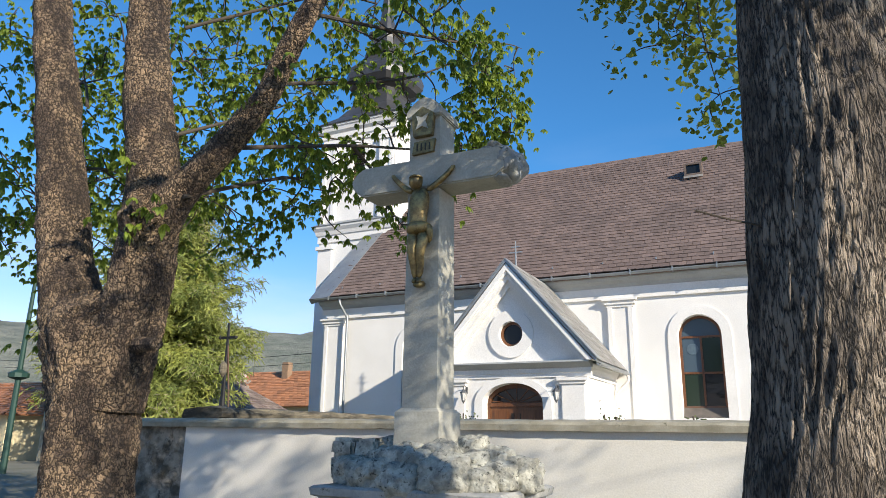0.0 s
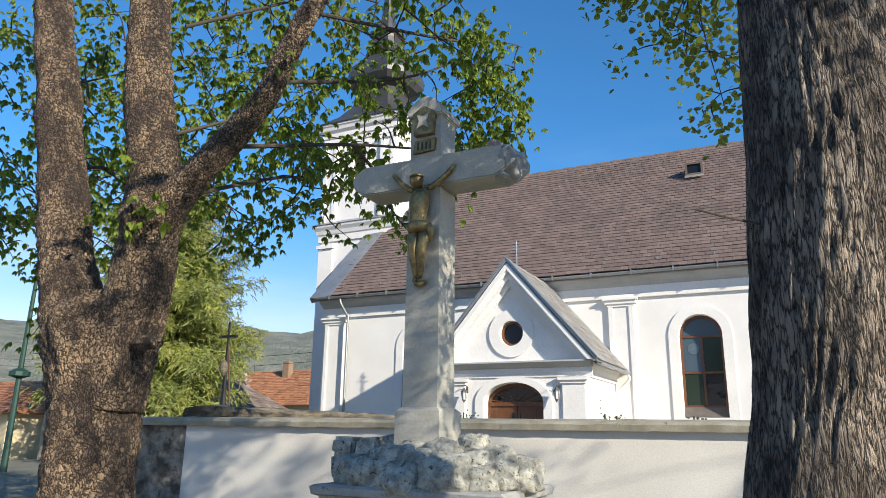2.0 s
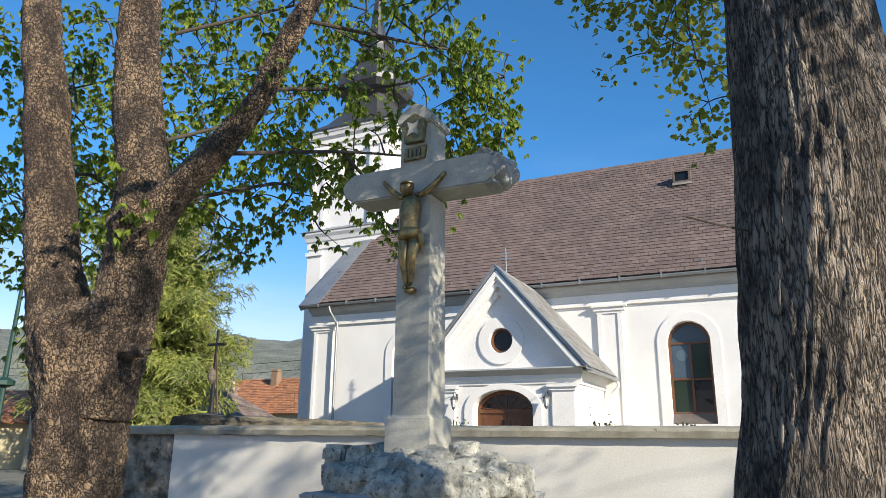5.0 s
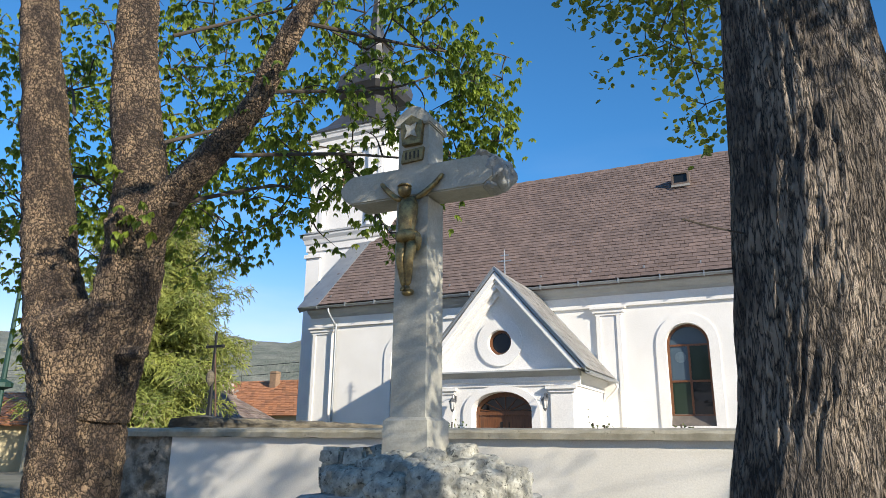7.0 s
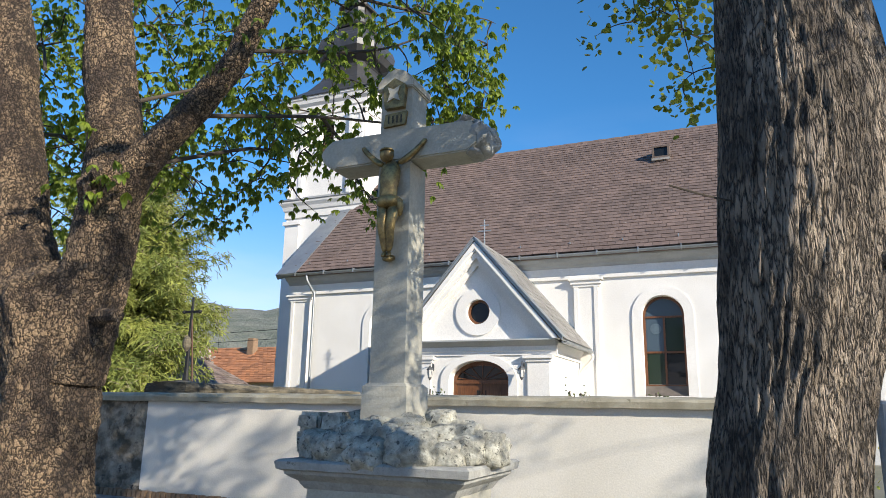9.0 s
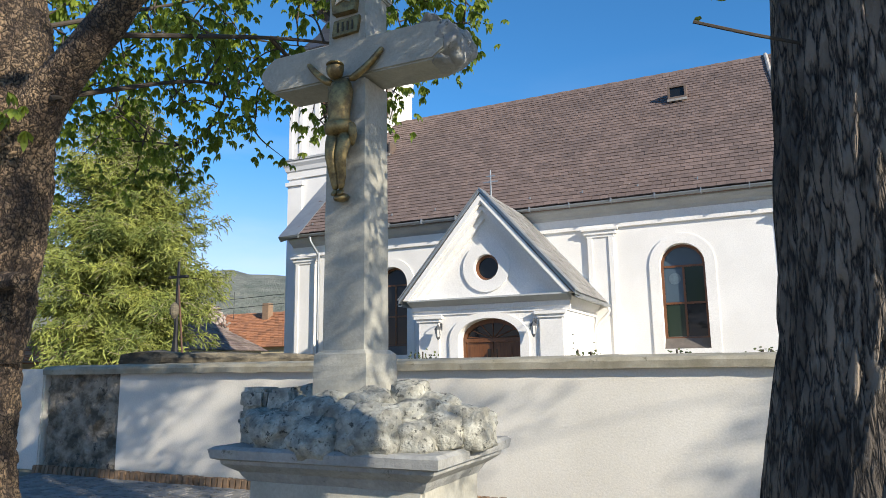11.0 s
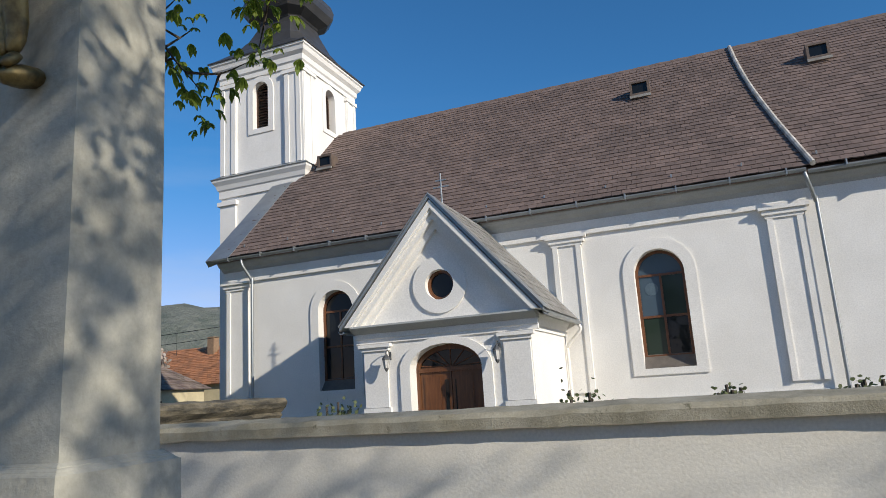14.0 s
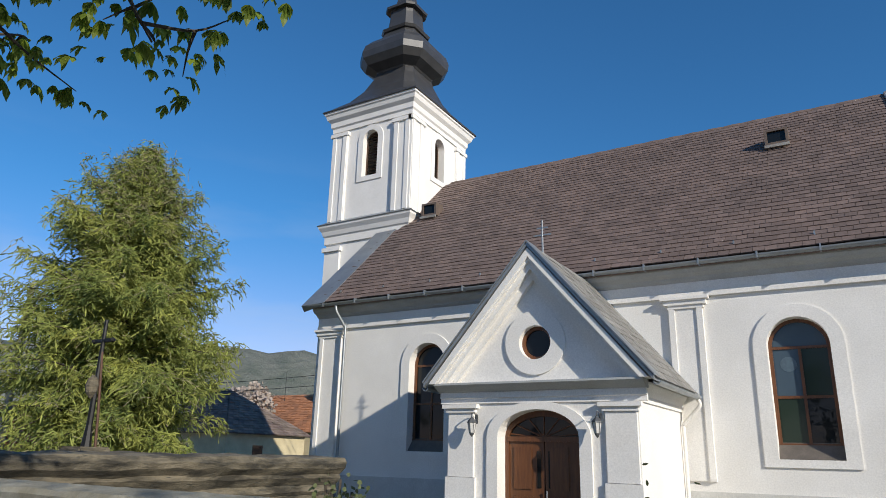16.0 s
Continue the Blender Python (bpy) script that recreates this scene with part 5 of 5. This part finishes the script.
grow(linden, lb, nodes, 0.14, spots, 26, 0.095, 0.052, 4, 0.009)
leaves_mesh("crown", spots, roundleaf, LEAF_L, linden, "small fresh yellow-green leaves, with unseen masses added to cast shade")

# weeping larch behind the old wall
larch = thing("larch_tree", -19.6, 26.2, 0, "tall drooping larch in fresh green needles", "tree")
part("trunk", tube([(-19.6, 26.2, 0), (-19.55, 26.2, 4), (-19.5, 26.2, 8), (-19.45, 26.2, 12.6)], [0.3, 0.22, 0.13, 0.03], 10), TWIG, larch)
bm = bmesh.new()
vs, fs, tip_v, tip_f = [], [], [], []
br = random.Random(8)


def spray(vs, fs, p, lead, length, width):
    """One hanging shoot: a bent strip pair set with needle tufts."""
    n = 2
    q = p
    for k in range(n):
        e = q + lead * (length / n) + Vector((br.gauss(0, 0.05), br.gauss(0, 0.05), -length * 0.10 * (k + 1) + br.gauss(0, 0.04)))
        for w_ in (Vector((br.uniform(-1, 1), br.uniform(-1, 1), 0.2)).normalized() * width, Vector((br.uniform(-0.6, 0.6), br.uniform(-0.6, 0.6), 1)).normalized() * width):
            m_ = len(vs)
            vs += [q - w_ * 0.6, q + w_ * 0.6, q.lerp(e, 0.5) + w_, e + w_ * 0.25, e - w_ * 0.25, q.lerp(e, 0.5) - w_]
            fs += [(m_, m_ + 1, m_ + 2, m_ + 5), (m_ + 5, m_ + 2, m_ + 3, m_ + 4)]
        q = e


wide = Vector((-0.55, -0.83, 0))
for i in range(400):
    f = ((i + br.random()) / 400) ** 0.92
    z = 1.9 + 10.5 * f
    d = Vector((math.cos(i * 2.4 + br.gauss(0, 0.25)), math.sin(i * 2.4 + br.gauss(0, 0.25)), 0)).normalized()
    reach = float(np.interp(z, [1.9, 3.2, 5.0, 7.2, 9.6, 11.4, 12.4], [3.7, 4.0, 4.0, 3.2, 2.15, 0.85, 0.15])) * (br.uniform(0.5, 0.85) if i % 3 else br.uniform(0.9, 1.12)) * (1 + 0.06 * d.dot(wide))
    up = 0.34 + 0.55 * f + br.gauss(0, 0.2)
    path = [Vector((-19.3, 26.2, z)) + d * reach * t + Vector((0, 0, reach * (up * t - (0.50 - 0.42 * f) * t * t + 0.18 * max(0, t - 0.75)))) for t in (0, 0.2, 0.4, 0.6, 0.8, 1.0)]
    tube(path, [0.05 * (1 - f * 0.6), 0.038, 0.028, 0.02, 0.013, 0.006], 4, bm)
    side = Vector((-d.y, d.x, 0))
    for k in range(int(20 + reach * 40)):
        t = br.uniform(0.15, 1.0)
        j = min(int(t * 5), 4)
        p = path[j].lerp(path[j + 1], t * 5 - j) + side * br.gauss(0, 0.16 * reach * 0.4) + Vector((0, 0, br.gauss(0, 0.16)))
        lead = (d * br.uniform(0.1, 0.9) + side * br.choice((-1, 1)) * br.uniform(0.2, 1.0) + Vector((0, 0, br.uniform(-0.9, 0.6) + 0.45 * f))).normalized()
        length = br.uniform(0.18, 0.5) * (0.6 + 0.1 * reach)
        pale = (f > 0.6 and t > 0.6 and br.random() < 0.6) or (t > 0.9 and br.random() < 0.3)
        spray(tip_v if pale else vs, tip_f if pale else fs, p, lead, length, 0.014 if pale else 0.024)
        if br.random() < 0.6:
            spray(vs, fs, p + lead * length * 0.4, (lead + Vector((br.gauss(0, 0.5), br.gauss(0, 0.5), -0.9))).normalized(), length * 0.7, 0.022)
for i in range(70):
    p = Vector((-19.3 + br.gauss(0, 0.5), 26.2 + br.gauss(0, 0.5), br.uniform(10.2, 12.3)))
    spray(tip_v, tip_f, p, Vector((br.gauss(0, 0.3), br.gauss(0, 0.3), 1.3)).normalized(), br.uniform(0.4, 0.8), 0.013)
tagged(part("branchwork", bm, TWIG, larch), kind="stuff")
tagged(raw("crown", vs, fs, NEEDLE, larch, "drooping sprays of green needles"), kind="stuff")
tagged(raw("shoot_growth", tip_v, tip_f, TIPS, larch, "pale bare shoots round the top"), kind="stuff")

# ---- iron cross behind the old wall ----
icx, icy = -8.7, 18.85
ic = thing("iron_grave_cross", icx, icy, 0, "slim black iron cross on a stone base", "iron cross")
part("base", box(icx - 0.28, icx + 0.28, icy - 0.28, icy + 0.28, 0, 1.95, 0.03), OLDSTONE, ic, "stone base")
part("pole", tube([(icx, icy, 1.9), (icx, icy, 2.3), (icx, icy, 3.1), (icx, icy, 4.05)], [0.09, 0.05, 0.04, 0.03], 8), IRON, ic)
part("crossbar", box(icx - 0.24, icx + 0.24, icy - 0.025, icy + 0.025, 3.66, 3.72, 0.01), IRON, ic)
for s in (-1, 1):
    part("trefoil", lathe([(0.0, 3.645), (0.05, 3.67), (0.05, 3.71), (0.0, 3.735)], icx + s * 0.25, icy, 8), IRON, ic)
part("shield", lathe([(0.02, 2.72), (0.09, 2.82), (0.11, 2.93), (0.08, 3.04), (0.02, 3.1)], icx - 0.01, icy - 0.06, 10), OLDSTONE, ic, "pale oval plaque")
part("brace", tube([(icx + 0.35, icy + 0.1, 0.0), (icx + 0.12, icy + 0.05, 2.4), (icx + 0.02, icy, 3.5)], [0.025, 0.022, 0.02], 6), RUST, ic)


# ---- houses ----
def house(name, x0, x1, y0, y1, eave, ridge, along, tile, wallm, label, slope=0.8):
    h = thing(name, (x0 + x1) / 2, (y0 + y1) / 2, 0, label, "house")
    part("wall", box(x0 + 0.4, x1 - 0.4, y0 + 0.4, y1 - 0.4, 0, eave), wallm, h)
    xm, ym = (x0 + x1) / 2, (y0 + y1) / 2
    hip = min(x1 - x0, y1 - y0) / 2
    if along == "x":
        a, b = Vector((x0 + hip * slope, ym, ridge)), Vector((x1 - hip * slope, ym, ridge))
    else:
        a, b = Vector((xm, y0 + hip * slope, ridge)), Vector((xm, y1 - hip * slope, ridge))
    bm = bmesh.new()
    c = [bm.verts.new(p) for p in ((x0, y0, eave), (x1, y0, eave), (x1, y1, eave), (x0, y1, eave))]
    e = [bm.verts.new(a), bm.verts.new(b)]
    for f in ([(c[0], c[1], e[1], e[0]), (c[1], c[2], e[1]), (c[2], c[3], e[0], e[1]), (c[3], c[0], e[0])] if along == "x" else [(c[0], c[1], e[0]), (c[1], c[2], e[1], e[0]), (c[2], c[3], e[1]), (c[3], c[0], e[0], e[1])]):
        bm.faces.new(f)
    bm.faces.new(c[::-1])
    roof_ = part("roof", bm, tile, h)
    # tile courses as slim battens of pieces on the near slope
    vs, fs = [], []
    quads = ((Vector((x0, y0, eave)), Vector((x1, y0, eave)), b if along == "x" else a, a),) if along == "x" else ((Vector((x1, y0, eave)), Vector((x1, y1, eave)), b, a),)
    if along == "y":
        quads += ((Vector((x0, y0, eave)), Vector((x1, y0, eave)), a, a),)
    else:
        quads += ((Vector((x1, y0, eave)), Vector((x1, y1, eave)), b, b),)
    hr = random.Random(3)
    for p0, p1, p2, p3 in quads:
        nrm = (p1 - p0).cross(p3 - p0).normalized()
        rows_n = int((p3 - p0).length / 0.4)
        for r in range(rows_n):
            f0, f1 = r / rows_n, (r + 1.15) / rows_n
            l0, r0_, l1, r1_ = p0.lerp(p3, f0), p1.lerp(p2, f0), p0.lerp(p3, f1), p1.lerp(p2, f1)
            cnt = max(2, int((r0_ - l0).length / 0.5))
            for k in range(cnt):
                u0, u1 = (k + 0.04) / cnt, (k + 0.96) / cnt
                j = hr.uniform(0.03, 0.07)
                m_ = len(vs)
                vs += [l0.lerp(r0_, u0) + nrm * (j + 0.04), l0.lerp(r0_, u1) + nrm * (j + 0.04), l1.lerp(r1_, u1) + nrm * j, l1.lerp(r1_, u0) + nrm * j, l0.lerp(r0_, u0), l0.lerp(r0_, u1)]
                fs += [(m_, m_ + 1, m_ + 2, m_ + 3), (m_ + 4, m_ + 5, m_ + 1, m_)]
    tagged(raw("tiles", vs, fs, tile, roof_), kind="stuff")
    return h


h1 = house("cottage", -56.0, -35.0, 45.5, 54.2, 3.05, 6.45, "x", GREYT, YELLOWP, "low cottage with lichen-brown hipped roof and pale yellow wall", 1.15)
part("window", box(-35.42, -35.39, 48.4, 49.4, 1.3, 2.3), GLASS, h1)
h2 = house("orange_house", -64, -34.0, 60, 72, 3.6, 7.5, "x", ORANGE, YELLOWP, "house with bright orange tiled roof")
part("chimney", box(-44.4, -43.6, 64.6, 65.4, 6.4, 8.4, 0.03), BRICKE, h2)
part("aerial", tube([(-48.6, 65, 6.9), (-48.6, 65, 9.9)], [0.03, 0.02], 5), IRON, h2)
h3 = house("orange_house", -52, -27, 25, 35, 1.95, 3.75, "x", ORANGE, YELLOWP, "long low house with orange clay tile roof")

# blossoming tree beside the cottage
bl = thing("blossom_tree", -44.5, 56.5, 0, "small fruit tree in pale blossom behind the cottage", "tree")
part("trunk", tube([(-44.5, 56.5, 0), (-44.5, 56.5, 5.2)], [0.2, 0.1], 8), TWIG, bl)
spots = []
for i in range(1500):
    v = Vector((br.gauss(0, 1), br.gauss(0, 1), br.gauss(0, 1))).normalized() * br.random() ** 0.4
    spots.append((Vector((-44.5 + v.x * 2.6, 56.5 + v.y * 1.5, 6.1 + v.z * 1.4 + 0.5 * math.sin(v.x * 7))), None, 0.3))
leaves_mesh("crown", spots, roundleaf, BLOSSOM, bl, "pale blossom")


# ---- street lamps and wires ----
lamp = thing("street_lamp", -19.5, 20.6, 0, "dark green street lamp post with collar and white arm", "street lamp")
part("post", tube([(-19.5, 20.6, 0), (-19.5, 20.6, 3.0), (-19.45, 20.6, 6.9)], [0.11, 0.09, 0.06], 10), GREENP, lamp)
part("collar", lathe([(0.1, 3.0), (0.32, 3.08), (0.32, 3.22), (0.1, 3.34)], -19.5, 20.6, 10), GREENP, lamp)
pole = thing("utility_pole", -26.3, 26.5, 0, "pale concrete utility pole with a lamp arm", "utility pole")
part("post", tube([(-26.3, 26.5, 0), (-26.2, 26.5, 8.3)], [0.17, 0.11], 10), COPING, pole)
part("arm", tube([(-26.2, 26.5, 8.0), (-25.2, 26.5, 8.35), (-24.6, 26.5, 8.4)], [0.04, 0.035, 0.03], 6), ZINC, pole)
part("lamp_head", rock(-24.4, 26.5, 8.4, 0.42, 0.14, 0.1, 3), PLASTER, pole, "white lamp head", smooth=True)
wire = thing("overhead_wire", -35, 48, 0, "thin black overhead wires beyond the church", "wire")
for z in (6.9, 6.2):
    part("cable", tube(spline([(-70, 50, z + 1.2), (-45, 49, z), (-22, 48, z + 0.3)], 6), [0.02] * 13, 5), IRON, wire)

# ---- gate ----
GX, GY = 4.95, 15.05
gate = thing("metal_gate", GX + 1.5, GY, 0, "grey riveted steel gate with a large spoked ring", "gate")
part("post", tube([(GX, GY, 0), (GX, GY, 1.62), (GX, GY, 1.66)], [0.09, 0.09, 0.05], 14), GATEM, gate, "pale grey round post")
R, WC = 1.02, (GX + 1.36, 1.72)
plate = pierced([(GX + 0.2, 0.12), (GX + 2.55, 0.12), (GX + 2.55, 1.70), (GX + 0.2, 1.70)], [[(GX + 0.30, 1.69)] + [(WC[0] + R * math.cos(a), 1.7 + R * math.sin(a)) for a in (math.pi + math.pi * i / 24 for i in range(1, 24))] + [(GX + 2.42, 1.69)]], GY - 0.02, GY + 0.02)
part("plate", plate, GATEM, gate, "riveted plate with worn paint")
part("ring", band(ring_of(*WC, R + 0.02, 48), ring_of(*WC, R - 0.07, 48), GY - 0.05, GY + 0.05), GATEM, gate)
part("rail", box(GX + 0.15, GX + 2.6, GY - 0.045, GY + 0.045, 1.68, 1.76, 0.01), GATEM, gate)
part("hinge", box(GX + 0.1, GX + 0.2, GY - 0.04, GY + 0.04, 1.05, 1.3, 0.01), IRON, gate)
for i in range(28):
    a = 2 * math.pi * (i + 0.5) / 28
    r0, r1 = (0.3, 0.93) if i % 3 else (0.12, 1.0)
    part("spoke", tube([(WC[0] + r0 * math.cos(a), GY, WC[1] + r0 * math.sin(a)), (WC[0] + r1 * math.cos(a), GY, WC[1] + r1 * math.sin(a))], [0.012, 0.016], 5), IRON, gate)
part("hub", lathe([(0.1, 0), (0.1, 0.001)], WC[0], GY, 12) if False else prism(ring_of(*WC, 0.12, 16), GY - 0.03, GY + 0.03), IRON, gate)
for i in range(9):
    for j in range(6):
        x, z = GX + 0.3 + i * 0.26 + (0.13 if j % 2 else 0), 0.22 + j * 0.24
        if math.hypot(x - WC[0], z - WC[1]) > R + 0.12 and x < GX + 2.5:
            part("rivet", lathe([(0.022, -0.001), (0.02, 0.012), (0.01, 0.02)], 0, 0, 8), GATEM, gate).matrix_basis = Matrix.Translation((x - GX - 1.5, -0.02, z)) @ pose(0, 0, 0, 90)
part("lintel", box(GX - 0.1, GX + 3.2, GY - 0.06, GY + 0.06, 2.95, 3.08, 0.01), RUST, gate, "rusty brown top beam")
for x in (GX + 0.6, GX + 2.9):
    part("stay", tube([(x, GY, 3.0), (x + (0.45 if x < GX + 1 else -0.3), GY, 2.45)], [0.02, 0.02], 6), IRON, gate)
gp = part("post", tube([(GX + 2.75, GY, 0), (GX + 2.75, GY, 3.0)], [0.09, 0.09], 14), GATEM, gate)

# ---- shrubs behind the wall and flowers by the gate ----
for x, y, s, m_, nm, lab in ((1.4, 15.75, 0.2, SHRUB, "rose_bush", "thin rose bush with small dark leaves"), (2.5, 15.7, 0.14, SHRUB, "rose_bush", "thin rose bush with small dark leaves"), (-0.95, 15.8, 0.2, SHRUB, "rose_bush", "thin rose bush with small dark leaves"), (3.4, 15.7, 0.13, SHRUB, "rose_bush", "thin rose bush with small dark leaves"), (6.6, 18.5, 0.9, YELLOW_LEAF, "forsythia_bush", "bright yellow flowering bush behind the gate")):
    top = 1.66 if m_ is SHRUB else 0.9
    b = thing(nm, x, y, 0, lab, "bush")
    bm = bmesh.new()
    spots = []
    for i in range(9):
        e = Vector((x + br.gauss(0, s * 0.5), y + br.gauss(0, s * 0.3), top + br.uniform(-0.5, 0.6) * s))
        tube(spline([(x + br.gauss(0, 0.04), y, 0), ((x + e.x) / 2, y, top * 0.6), e], 3), [0.012] * 7, 4, bm)
        for k in range(16 if m_ is SHRUB else 90):
            spots.append((e + Vector((br.gauss(0, s * 0.35), br.gauss(0, s * 0.3), br.gauss(-0.05, s * 0.35))), None, 0.035 if m_ is SHRUB else 0.07))
    tagged(part("stem_growth", bm, TWIG, b), kind="stuff")
    leaves_mesh("foliage", spots, roundleaf, m_, b, "")

# ---- paving and edging pieces ----
pav = tagged(part("pavement", box(-14, 3.2, 11.0, 14.62, -0.05, 0.012), GROUND), "grey stone block paving along the wall", "pavement", kind="structure")
me = bpy.data.meshes.new("paving_stone")
bm = box(-0.11, 0.11, -0.075, 0.075, 0, 0.03, 0.008)
bm.to_mesh(me)
bm.free()
me.materials.append(PAVE)
pr = random.Random(2)
off = place(pav)
n_p = 0
for r in range(13):
    for k in range(23):
        x, y = -6.9 + k * 0.235 + (0.117 if r % 2 else 0), 12.62 + r * 0.158
        if n_p < 300:
            ob = new("paving_stone", me)
            ob.parent = pav
            ob.location = (x, y, 0.004 + pr.uniform(0, 0.006))
            ob.rotation_euler = (pr.gauss(0, 0.015), pr.gauss(0, 0.015), pr.gauss(0, 0.02))
            n_p += 1
me = bpy.data.meshes.new("edging_brick")
bm = box(-0.045, 0.045, -0.06, 0.06, 0, 0.15, 0.012)
bm.to_mesh(me)
bm.free()
me.materials.append(BRICKE)
edge = tagged(part("trim_edging", box(-7.3, 4.7, 14.78, 14.99, -0.05, 0.03), GROUND), "upright brown brick edging at the foot of the wall", "edging", kind="structure")
for i in range(115):
    ob = new("edging_brick", me)
    ob.parent = edge
    ob.location = (-7.2 + i * 0.103, 14.72 + pr.gauss(0, 0.004), -0.02 + pr.gauss(0, 0.005))
    ob.rotation_euler = (pr.gauss(-0.1, 0.02), 0, pr.gauss(0, 0.03))
# the eaves courses of the nave roof, tile by tile
off = place(roof)
for p in LOOSE_TILES[:300]:
    ob = new("roof_tile", piece)
    ob.parent = roof
    ob.location = p - off
